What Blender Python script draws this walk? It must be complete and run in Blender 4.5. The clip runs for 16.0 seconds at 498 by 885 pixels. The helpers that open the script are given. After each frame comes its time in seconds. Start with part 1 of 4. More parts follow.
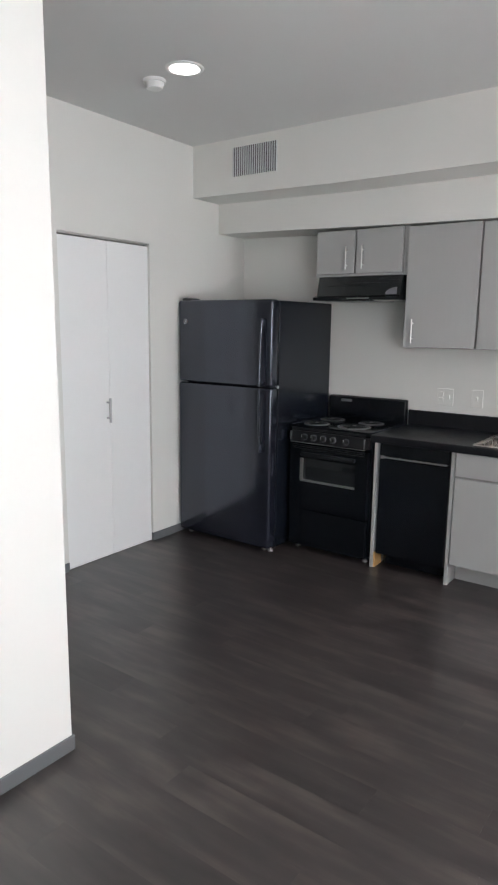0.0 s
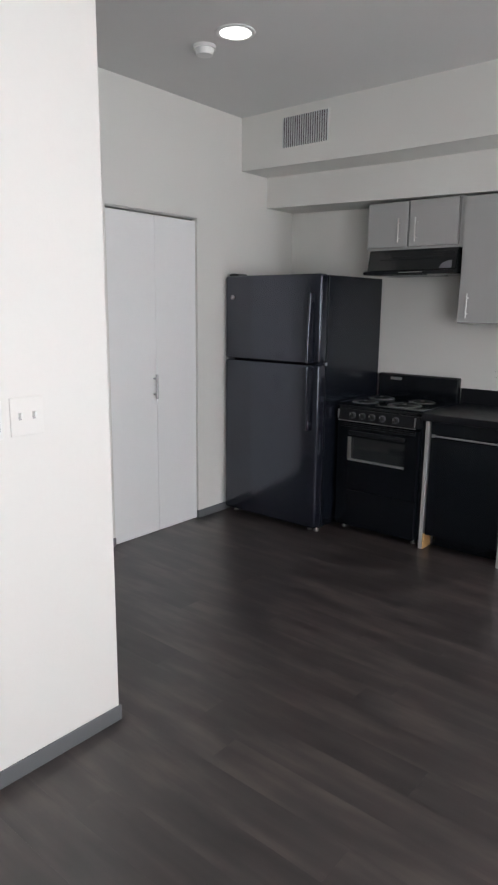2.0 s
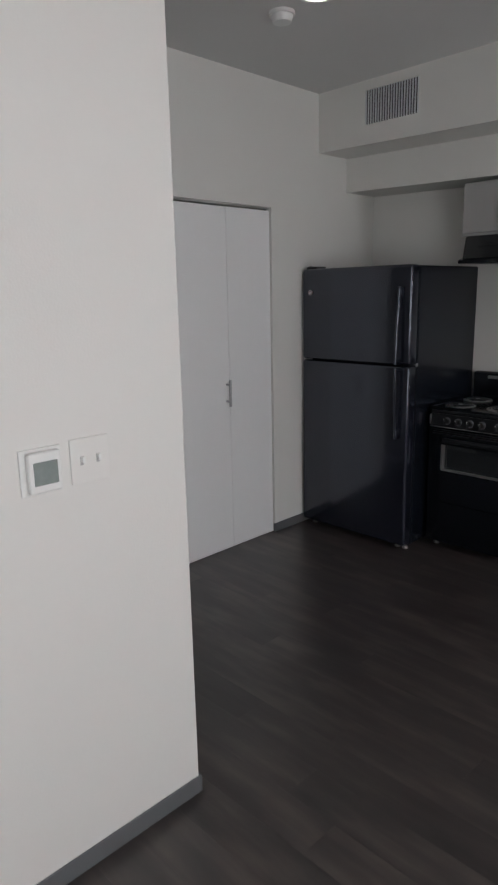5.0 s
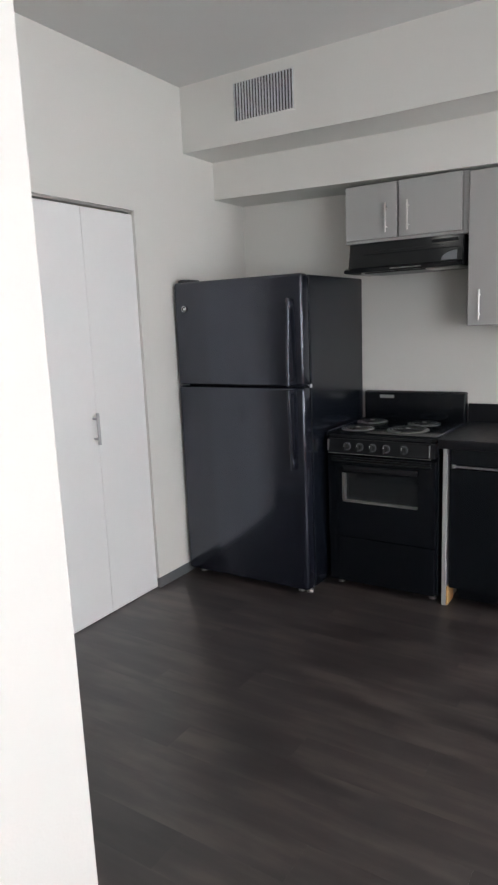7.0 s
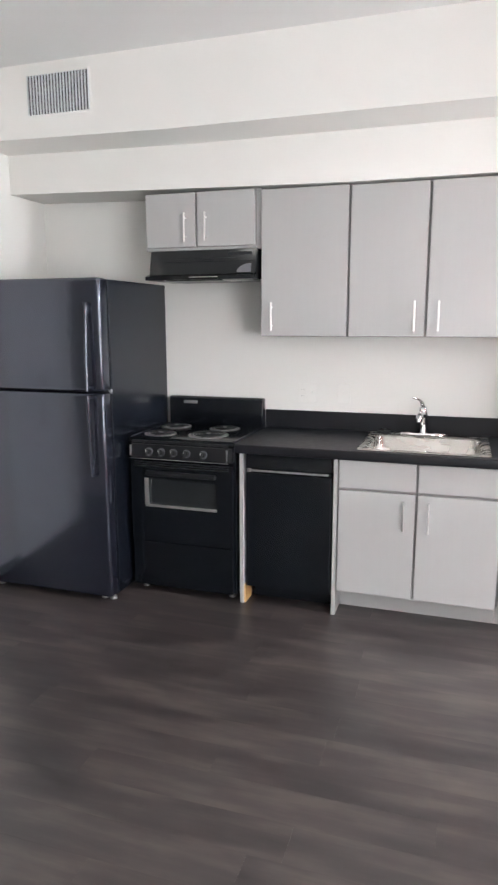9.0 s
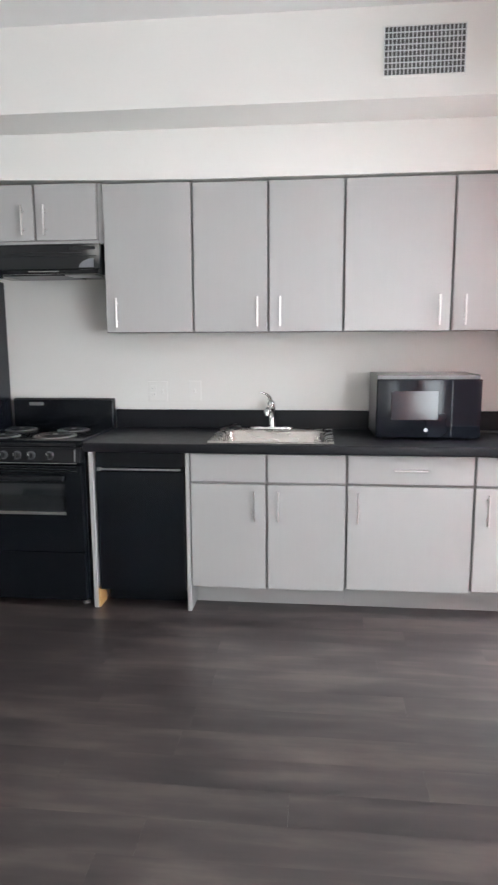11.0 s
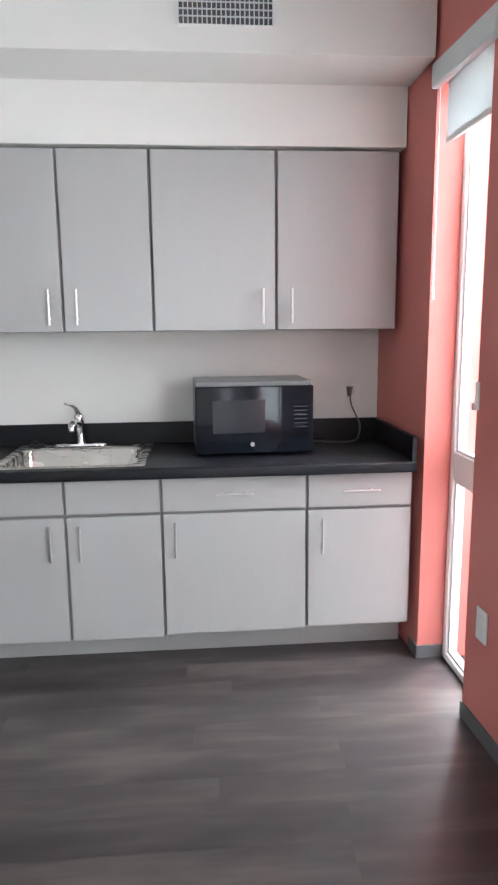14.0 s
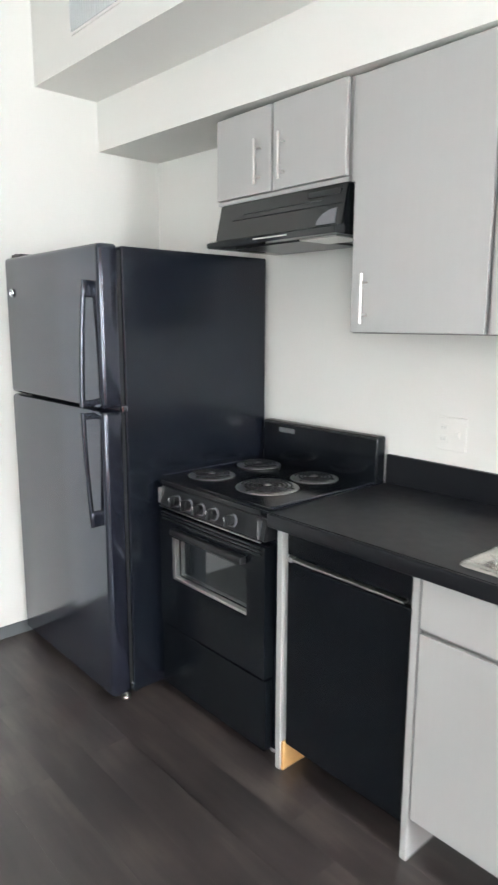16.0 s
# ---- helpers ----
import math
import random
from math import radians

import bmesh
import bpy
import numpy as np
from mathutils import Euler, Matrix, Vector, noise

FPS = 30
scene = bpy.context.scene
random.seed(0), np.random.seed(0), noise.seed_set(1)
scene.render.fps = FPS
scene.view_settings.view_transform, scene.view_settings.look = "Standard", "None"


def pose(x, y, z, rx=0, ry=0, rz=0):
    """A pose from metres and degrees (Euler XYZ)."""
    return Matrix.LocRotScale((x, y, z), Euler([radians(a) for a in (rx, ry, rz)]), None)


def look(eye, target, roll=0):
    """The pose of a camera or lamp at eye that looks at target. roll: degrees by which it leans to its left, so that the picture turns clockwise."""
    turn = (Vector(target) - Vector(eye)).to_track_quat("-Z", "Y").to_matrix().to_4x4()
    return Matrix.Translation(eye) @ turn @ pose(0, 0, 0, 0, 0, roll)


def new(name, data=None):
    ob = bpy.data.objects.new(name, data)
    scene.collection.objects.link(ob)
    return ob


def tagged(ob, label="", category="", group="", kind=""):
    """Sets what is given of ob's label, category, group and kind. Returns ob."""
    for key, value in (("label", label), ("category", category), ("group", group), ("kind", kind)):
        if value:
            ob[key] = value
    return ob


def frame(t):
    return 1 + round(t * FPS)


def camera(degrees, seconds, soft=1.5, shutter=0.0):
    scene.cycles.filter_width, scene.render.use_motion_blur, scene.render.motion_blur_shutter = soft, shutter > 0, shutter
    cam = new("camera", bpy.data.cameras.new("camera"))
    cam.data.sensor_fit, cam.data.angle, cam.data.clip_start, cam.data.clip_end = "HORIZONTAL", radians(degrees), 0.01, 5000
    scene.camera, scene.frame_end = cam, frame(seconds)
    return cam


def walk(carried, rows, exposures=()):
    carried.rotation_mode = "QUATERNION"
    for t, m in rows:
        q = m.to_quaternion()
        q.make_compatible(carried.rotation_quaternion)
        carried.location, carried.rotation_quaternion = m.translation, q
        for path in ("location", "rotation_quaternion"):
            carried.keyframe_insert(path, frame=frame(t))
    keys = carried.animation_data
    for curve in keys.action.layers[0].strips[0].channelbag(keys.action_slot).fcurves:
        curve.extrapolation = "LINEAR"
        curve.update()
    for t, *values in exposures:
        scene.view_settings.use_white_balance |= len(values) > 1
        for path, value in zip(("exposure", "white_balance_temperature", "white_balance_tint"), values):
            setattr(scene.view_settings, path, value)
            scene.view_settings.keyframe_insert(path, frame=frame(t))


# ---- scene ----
cam = camera(41.7, 16.0, soft=2.2, shutter=0.35)
PATH = [
    (0, (3.4, -4.516, 1.61), (2.233, -2.931, 1.256), 0.7),
    (0.5, (3.406, -4.51, 1.6), (2.233, -2.93, 1.239), 0.6),
    (1, (3.379, -4.515, 1.573), (2.203, -2.94, 1.203), 0.4),
    (1.5, (3.354, -4.507, 1.551), (2.136, -2.969, 1.167), 0.6),
    (2, (3.35, -4.496, 1.553), (2.087, -2.998, 1.151), 0.6),
    (2.5, (3.348, -4.49, 1.552), (2.05, -3.028, 1.13), 0.4),
    (3, (3.393, -4.529, 1.565), (2.037, -3.13, 1.115), 0.6),
    (3.5, (3.389, -4.551, 1.603), (1.974, -3.215, 1.141), -1.3),
    (5.8, (2.682, -4.06, 1.637), (1.319, -2.654, 1.228), -1.1),
    (6, (2.601, -4.024, 1.621), (1.397, -2.484, 1.199), -1.6),
    (6.5, (2.512, -3.982, 1.564), (1.4, -2.366, 1.173), -2.1),
    (7, (2.51, -3.928, 1.54), (1.442, -2.277, 1.179), -2.4),
    (7.5, (2.504, -3.888, 1.592), (1.489, -2.202, 1.231), -2.3),
    (8, (2.509, -3.905, 1.564), (1.642, -2.139, 1.203), -1.6),
    (8.5, (2.584, -3.886, 1.573), (1.877, -2.052, 1.203), -0.7),
    (10.8, (2.748, -3.877, 1.468), (2.468, -1.925, 1.133), -0.3),
    (11, (2.748, -3.874, 1.441), (2.54, -1.911, 1.126), -0.3),
    (11.5, (2.779, -3.873, 1.489), (2.695, -1.904, 1.146), -0.0),
    (12, (2.776, -3.879, 1.458), (2.814, -1.909, 1.114), -0.4),
    (12.5, (2.808, -3.865, 1.478), (2.913, -1.901, 1.113), -0.2),
    (13, (2.874, -3.765, 1.48), (2.937, -1.805, 1.087), -0.9),
    (13.5, (2.923, -3.575, 1.399), (3.066, -1.603, 1.097), -1.0),
    (14, (3.063, -3.338, 1.483), (3.217, -1.374, 1.139), -0.6),
    (14.5, (3.113, -2.976, 1.469), (3.083, -0.996, 1.182), -0.3),
    (15, (3.275, -2.57, 1.512), (2.542, -0.735, 1.206), -1.1),
    (15.5, (3.198, -2.305, 1.480), (1.953, -0.774, 1.153), -0.2),
    (16, (3.005, -2.015, 1.508), (1.530, -0.714, 1.146), 0.2),
]
EXPOSURES = [(0, -0.87, 6350, 8), (0.5, -0.9, 6350, 8), (1.5, -1.07, 6350, 9), (2.5, -1.25, 6400, 10), (3.5, -1.5, 6380, 10), (5.8, -2.05, 6450, 10), (6.0, -2.0, 6450, 10), (6.5, -1.32, 6450, 9),
             (7.0, -0.87, 6450, 9), (8.0, -0.33, 6500, 11), (8.5, 0.08, 6480, 11), (11.0, -0.1, 6300, 9), (12.5, -0.27, 6150, 8.5), (14.0, -0.32, 6100, 7.5), (14.5, -0.42, 6250, 5), (15.0, -0.52, 6480, 2), (15.5, -0.33, 6500, 3), (16.0, 0.26, 6400, 5)]
walk(cam, [(t, look(eye, target, roll)) for t, eye, target, roll in PATH], EXPOSURES)

# ---- world and light ----
world = bpy.data.worlds.new("world")
scene.world = world
world.use_nodes = True
wn = world.node_tree
sky = wn.nodes.new("ShaderNodeTexSky")
sky.sky_type, sky.sun_disc = "NISHITA", False
sky.sun_elevation, sky.sun_rotation = radians(50), radians(-60)
wn.links.new(sky.outputs[0], wn.nodes["Background"].inputs[0])
wn.nodes["Background"].inputs[1].default_value = 0.1


def area(name, m, sx, sy, watts, colour=(1, 1, 1)):
    data = bpy.data.lights.new(name, "AREA")
    data.shape, data.size, data.size_y, data.energy, data.color = "RECTANGLE", sx, sy, watts, colour
    ob = new(name, data)
    ob.matrix_world = m
    return ob


# daylight through the large window of the living side and through the narrow floor-length window
area("window_daylight", look((4.34, -3.85, 1.5), (1.5, -3.85, 1.45)), 2.6, 1.95, 133, (0.93, 0.98, 1.0))
area("narrow_window_daylight", look((4.92, -0.36, 1.8), (2.6, -1.05, 0.75)), 2.4, 2.2, 560, (0.95, 0.98, 1.0))


# ---- materials ----
def material(name, colour, rough=0.5, metal=0.0, grain=0.06, scale=30.0, bump=0.0, bump_scale=200.0, stretch=(1, 1, 1), stain=0.05, spec=0.5, coat=0.0, tint=(1, 1, 1)):
    mat = bpy.data.materials.new(name)
    mat.use_nodes = True
    nt = mat.node_tree
    n, l = nt.nodes, nt.links
    bs = n["Principled BSDF"]
    bs.inputs["Roughness"].default_value, bs.inputs["Metallic"].default_value = rough, metal
    bs.inputs["Specular IOR Level"].default_value = spec
    bs.inputs["Coat Weight"].default_value = coat
    bs.inputs["Specular Tint"].default_value = (*tint, 1)
    co = n.new("ShaderNodeTexCoord")
    mp = n.new("ShaderNodeMapping")
    mp.inputs["Scale"].default_value = stretch
    l.new(co.outputs["Object"], mp.inputs[0])
    n1, n2 = n.new("ShaderNodeTexNoise"), n.new("ShaderNodeTexNoise")
    n1.inputs["Scale"].default_value, n1.inputs["Detail"].default_value = scale, 6
    n2.inputs["Scale"].default_value, n2.inputs["Detail"].default_value = 1.7, 3
    l.new(mp.outputs[0], n1.inputs[0])
    l.new(co.outputs["Object"], n2.inputs[0])
    r1, r2 = n.new("ShaderNodeMapRange"), n.new("ShaderNodeMapRange")
    r1.inputs[3].default_value, r1.inputs[4].default_value = 1 - grain, 1 + grain
    r2.inputs[3].default_value, r2.inputs[4].default_value = 1 - stain, 1 + stain
    if grain:
        l.new(n1.outputs[0], r1.inputs[0])
    else:
        r1.inputs[0].default_value = 0.5
    l.new(n2.outputs[0], r2.inputs[0])
    mul = n.new("ShaderNodeMath")
    mul.operation = "MULTIPLY"
    l.new(r1.outputs[0], mul.inputs[0])
    l.new(r2.outputs[0], mul.inputs[1])
    mix = n.new("ShaderNodeVectorMath")
    mix.operation = "SCALE"
    mix.inputs[0].default_value = colour
    l.new(mul.outputs[0], mix.inputs["Scale"])
    l.new(mix.outputs[0], bs.inputs["Base Color"])
    if grain:
        rr = n.new("ShaderNodeMapRange")
        rr.inputs[3].default_value, rr.inputs[4].default_value = rough * 0.85, min(1, rough * 1.15)
        l.new(n1.outputs[0], rr.inputs[0])
        l.new(rr.outputs[0], bs.inputs["Roughness"])
    if bump:
        n3 = n.new("ShaderNodeTexNoise")
        n3.inputs["Scale"].default_value, n3.inputs["Detail"].default_value = bump_scale, 3
        l.new(mp.outputs[0], n3.inputs[0])
        bp = n.new("ShaderNodeBump")
        bp.inputs["Strength"].default_value, bp.inputs["Distance"].default_value = bump, 0.002
        l.new(n3.outputs[0], bp.inputs["Height"])
        l.new(bp.outputs[0], bs.inputs["Normal"])
    return mat


def glow(name, colour, strength):
    mat = bpy.data.materials.new(name)
    mat.use_nodes = True
    bs = mat.node_tree.nodes["Principled BSDF"]
    bs.inputs["Base Color"].default_value = (*colour, 1)
    bs.inputs["Emission Color"].default_value = (*colour, 1)
    bs.inputs["Emission Strength"].default_value = strength
    return mat


def plank_material():
    mat = bpy.data.materials.new("vinyl_plank")
    mat.use_nodes = True
    nt = mat.node_tree
    n, l = nt.nodes, nt.links
    bs = n["Principled BSDF"]
    co, info = n.new("ShaderNodeTexCoord"), n.new("ShaderNodeObjectInfo")
    off = n.new("ShaderNodeVectorMath")
    off.operation = "MULTIPLY_ADD"
    comb = n.new("ShaderNodeCombineXYZ")
    for k in range(3):
        l.new(info.outputs["Random"], comb.inputs[k])
    off.inputs[1].default_value = (37, 53, 11)
    l.new(comb.outputs[0], off.inputs[0])
    l.new(co.outputs["Object"], off.inputs[2])
    mp = n.new("ShaderNodeMapping")
    mp.inputs["Scale"].default_value = (1.1, 9.5, 1)
    l.new(off.outputs[0], mp.inputs[0])
    g = n.new("ShaderNodeTexNoise")
    g.inputs["Scale"].default_value, g.inputs["Detail"].default_value, g.inputs["Roughness"].default_value = 1.9, 5, 0.5
    g.inputs["Distortion"].default_value = 0.25
    l.new(mp.outputs[0], g.inputs[0])
    mp2 = n.new("ShaderNodeMapping")
    mp2.inputs["Scale"].default_value = (1.15, 3.6, 1)
    l.new(off.outputs[0], mp2.inputs[0])
    b = n.new("ShaderNodeTexNoise")
    b.inputs["Scale"].default_value, b.inputs["Detail"].default_value = 2.3, 4
    l.new(mp2.outputs[0], b.inputs[0])
    ramp = n.new("ShaderNodeValToRGB")
    e = ramp.color_ramp.elements
    e[0].position, e[0].color = 0.15, (0.0190, 0.0152, 0.0155, 1)
    e[1].position, e[1].color = 0.88, (0.080, 0.063, 0.057, 1)
    m1 = e.new(0.5)
    m1.color = (0.0365, 0.0288, 0.0285, 1)
    add = n.new("ShaderNodeMath")
    add.operation = "ADD"
    half = n.new("ShaderNodeMath")
    half.operation = "MULTIPLY_ADD"
    half.inputs[1].default_value, half.inputs[2].default_value = 1.35, -0.675
    l.new(b.outputs[0], half.inputs[0])
    l.new(g.outputs[0], add.inputs[0])
    l.new(half.outputs[0], add.inputs[1])
    tone = n.new("ShaderNodeMath")
    tone.operation = "MULTIPLY_ADD"
    tone.inputs[1].default_value, tone.inputs[2].default_value = 0.15, -0.075
    l.new(info.outputs["Random"], tone.inputs[0])
    add2 = n.new("ShaderNodeMath")
    add2.operation = "ADD"
    l.new(add.outputs[0], add2.inputs[0])
    l.new(tone.outputs[0], add2.inputs[1])
    l.new(add2.outputs[0], ramp.inputs[0])
    l.new(ramp.outputs[0], bs.inputs["Base Color"])
    rr = n.new("ShaderNodeMapRange")
    rr.inputs[3].default_value, rr.inputs[4].default_value = 0.37, 0.33
    l.new(b.outputs[0], rr.inputs[0])
    l.new(rr.outputs[0], bs.inputs["Roughness"])
    bs.inputs["Specular IOR Level"].default_value = 0.85
    return mat


def glass_material():
    mat = bpy.data.materials.new("window_glass")
    mat.use_nodes = True
    bs = mat.node_tree.nodes["Principled BSDF"]
    bs.inputs["Transmission Weight"].default_value, bs.inputs["Roughness"].default_value = 1.0, 0.0
    bs.inputs["IOR"].default_value = 1.05
    return mat


M_WALL = material("white_wall_paint", (0.745, 0.735, 0.705), 0.75, grain=0.012, scale=60, bump=0.18, bump_scale=160, stain=0.02, spec=0.3)
M_CEIL = material("ceiling_paint", (0.68, 0.676, 0.665), 0.85, grain=0.012, scale=40, bump=0.2, bump_scale=140, stain=0.02, spec=0.2)
M_RED = material("coral_red_wall_paint", (0.60, 0.195, 0.17), 0.5, grain=0.02, scale=60, bump=0.15, bump_scale=160, stain=0.03, spec=0.35)
M_DOOR = material("white_door_paint", (0.85, 0.85, 0.85), 0.45, grain=0.012, scale=30, stain=0.015)
M_BASE = material("grey_vinyl_base", (0.125, 0.13, 0.135), 0.5, grain=0.04, scale=50, stain=0.06)
M_CAB = material("grey_cabinet_laminate", (0.394, 0.391, 0.385), 0.42, grain=0.022, scale=9, stretch=(9, 9, 0.5), stain=0.025)
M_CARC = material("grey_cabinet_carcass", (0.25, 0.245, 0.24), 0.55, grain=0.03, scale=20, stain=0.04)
M_COUNTER = material("black_laminate_counter", (0.0095, 0.0098, 0.0125), 0.4, grain=0.05, scale=25, stain=0.1, spec=0.24)
M_BLACK = material("black_appliance_enamel", (0.0095, 0.0105, 0.0175), 0.16, grain=0, stain=0.0, spec=0.95, tint=(0.84, 0.88, 1.0))
M_OVEN = material("black_oven_enamel", (0.0046, 0.0056, 0.0076), 0.2, grain=0, stain=0.0, spec=0.27)
M_SIDE = material("black_textured_steel", (0.0055, 0.007, 0.011), 0.22, grain=0, stain=0.0, spec=0.5, tint=(0.87, 0.91, 1.0))
M_HOOD = material("black_hood_enamel", (0.006, 0.0068, 0.0085), 0.12, grain=0, stain=0.0, spec=0.6)
M_PULL = material("dull_steel_pull", (0.44, 0.44, 0.45), 0.35, 1.0, grain=0.03, scale=60)
# grey of the hood's reflection patch, and of the knob rings
M_SHEEN_RING = material("grey_sheen_patch_and_knob_ring", (0.14, 0.14, 0.155), 0.2, grain=0.04, scale=30)
M_CTRL = material("dark_brushed_control_panel", (0.013, 0.0135, 0.0155), 0.36, 0.15, grain=0.05, scale=40, spec=0.3)
M_PLAST = material("black_plastic", (0.014, 0.014, 0.016), 0.35, grain=0)
M_MATTE = material("black_void", (0.008, 0.008, 0.009), 0.8, grain=0.1, scale=30)
M_OVENG = material("dark_oven_glass", (0.017, 0.019, 0.021), 0.05, grain=0, stain=0, spec=0.7)
M_CHROME = material("chrome", (0.78, 0.78, 0.79), 0.07, 1.0, grain=0.02, scale=40)
M_RING = material("polished_drip_pan", (0.85, 0.85, 0.85), 0.3, 1.0, grain=0.03, scale=40)
M_NICKEL = material("brushed_nickel", (0.66, 0.65, 0.63), 0.3, 1.0, grain=0.06, scale=90, stretch=(1, 1, 0.1))
M_STEEL = material("stainless_steel", (0.66, 0.635, 0.595), 0.27, 1.0, grain=0.012, scale=12, stretch=(0.4, 3, 1), stain=0.02)
M_WHITEP = material("white_plastic", (0.78, 0.78, 0.76), 0.4, grain=0.01, scale=40, stain=0.02)
M_PLATE = material("painted_wall_plate", (0.755, 0.745, 0.715), 0.5, grain=0.01, scale=40, stain=0.02)
M_DIM = material("grey_switch_slot", (0.42, 0.42, 0.42), 0.6, grain=0.02)
M_DUCT_SHADE = material("duct_shade_grey", (0.10, 0.10, 0.10), 0.7)
M_VINYLW = material("white_window_vinyl", (0.82, 0.82, 0.81), 0.4, grain=0.015, scale=30, stain=0.03)
def fabric_material():
    mat = material("pale_blind_fabric", (0.66, 0.69, 0.69), 0.85, grain=0.03, scale=300, stain=0.02)
    n, l = mat.node_tree.nodes, mat.node_tree.links
    tr, mx = n.new("ShaderNodeBsdfTranslucent"), n.new("ShaderNodeMixShader")
    tr.inputs[0].default_value = (0.6, 0.63, 0.63, 1)
    mx.inputs[0].default_value = 0.3
    l.new(n["Principled BSDF"].outputs[0], mx.inputs[1])
    l.new(tr.outputs[0], mx.inputs[2])
    l.new(mx.outputs[0], n["Material Output"].inputs[0])
    return mat


M_BLIND = fabric_material()
M_VAL = material("pale_valance", (0.70, 0.73, 0.73), 0.5, grain=0.015, scale=40, stain=0.02)
M_PLY = material("raw_plywood", (0.58, 0.34, 0.13), 0.75, grain=0.18, scale=25, stretch=(1, 1, 6), stain=0.1)
M_LCD = material("thermostat_screen", (0.25, 0.285, 0.275), 0.15, grain=0.15, scale=60, stain=0.2)
M_CORD = material("grey_power_cord", (0.13, 0.125, 0.12), 0.5)
M_PLANK = plank_material()
M_SUB = material("floor_joint", (0.02, 0.017, 0.015), 0.7)
M_GLASS = glass_material()
M_LAMP = glow("downlight_lens", (1.0, 0.98, 0.93), 9.0)
M_OUT = glow("overcast_backdrop", (0.95, 0.98, 1.0), 3.2)
M_GROUND = material("pale_concrete_ground", (0.42, 0.41, 0.39), 0.9, grain=0.1, scale=6, stain=0.1)
M_PANEL = material("dark_grey_control_panel", (0.016, 0.017, 0.019), 0.28, grain=0)
# black cabinet lightened to grey: the lid's wall reflection is in the colour
M_MWTOP = material("microwave_lid_sheen_grey", (0.12, 0.12, 0.12), 0.3, grain=0.05, scale=80)
M_MWF = material("glossy_black_microwave_front", (0.006, 0.0075, 0.011), 0.1, grain=0, spec=0.3)
M_MWWIN = material("microwave_window", (0.022, 0.025, 0.03), 0.1, grain=0.1, scale=100, spec=0.6)


# ---- mesh tools ----
def mesh_object(name, bm, mat, parent=None, smooth=False, at=(0, 0, 0)):
    bmesh.ops.recalc_face_normals(bm, faces=bm.faces)
    me = bpy.data.meshes.new(name)
    bm.to_mesh(me)
    bm.free()
    me.materials.append(mat)
    if smooth:
        for p in me.polygons:
            p.use_smooth = True
    ob = new(name, me)
    ob.location = at
    if parent:
        ob.parent = parent
    return ob


def add_box(bm, x0, x1, y0, y1, z0, z1, bevel=0.0, segs=2):
    r = bmesh.ops.create_cube(bm, size=1.0, matrix=Matrix.Translation(((x0 + x1) / 2, (y0 + y1) / 2, (z0 + z1) / 2)) @ Matrix.Diagonal((x1 - x0, y1 - y0, z1 - z0, 1)))
    if bevel:
        vs = r["verts"]
        es = list({e for v in vs for e in v.link_edges})
        bmesh.ops.bevel(bm, geom=es, offset=bevel, segments=segs, profile=0.5, affect="EDGES")


def add_cyl(bm, centre, axis, radius, length, segs=24, radius2=None):
    q = Vector((0, 0, 1)).rotation_difference(Vector(axis)).to_matrix().to_4x4()
    bmesh.ops.create_cone(bm, cap_ends=True, segments=segs, radius1=radius, radius2=radius if radius2 is None else radius2, depth=length, matrix=Matrix.Translation(centre) @ q)


def add_tube(bm, pts, radius, segs=10, flat=1.0):
    """A tube along pts with round ends; radius may be a list."""
    pts = [Vector(p) for p in pts]
    rad = radius if isinstance(radius, (list, tuple)) else [radius] * len(pts)
    rings, side = [], None
    for i, p in enumerate(pts):
        d = (pts[min(i + 1, len(pts) - 1)] - pts[max(i - 1, 0)]).normalized()
        if side is None:
            side = d.cross(Vector((0, 0, 1)) if abs(d.z) < 0.9 else Vector((1, 0, 0))).normalized()
        side = (side - d * side.dot(d)).normalized()
        up = d.cross(side)
        rings.append([bm.verts.new(p + rad[i] * (math.cos(a) * side + flat * math.sin(a) * up)) for a in [2 * math.pi * k / segs for k in range(segs)]])
    for a, b in zip(rings, rings[1:]):
        for k in range(segs):
            bm.faces.new((a[k], a[(k + 1) % segs], b[(k + 1) % segs], b[k]))
    bm.faces.new(rings[0])
    bm.faces.new(rings[-1])


def add_torus(bm, centre, major, minor, segs=36, sides=8, flat=1.0):
    vs = [[bm.verts.new((centre[0] + (major + minor * math.cos(b)) * math.cos(a), centre[1] + (major + minor * math.cos(b)) * math.sin(a), centre[2] + flat * minor * math.sin(b)))
           for b in [2 * math.pi * j / sides for j in range(sides)]] for a in [2 * math.pi * k / segs for k in range(segs)]]
    for i in range(segs):
        for j in range(sides):
            bm.faces.new((vs[i][j], vs[(i + 1) % segs][j], vs[(i + 1) % segs][(j + 1) % sides], vs[i][(j + 1) % sides]))


def box(name, x0, x1, y0, y1, z0, z1, mat, bevel=0.0, parent=None, segs=2):
    """A box given in world places; a part's mesh is kept relative to its thing's base."""
    o = parent.location if parent else Vector((0, 0, 0))
    if parent and parent.parent:
        o = o + parent.parent.location
    bm = bmesh.new()
    add_box(bm, x0 - o.x, x1 - o.x, y0 - o.y, y1 - o.y, z0 - o.z, z1 - o.z, bevel, segs)
    return mesh_object(name, bm, mat, parent)


def shape(name, mat, build, parent=None, smooth=False):
    """A mesh from build(bm) in world places."""
    bm = bmesh.new()
    build(bm)
    o = Vector(parent.location) if parent else Vector((0, 0, 0))
    if parent and parent.parent:
        o = o + parent.parent.location
    bmesh.ops.translate(bm, verts=bm.verts, vec=-o)
    return mesh_object(name, bm, mat, parent, smooth)


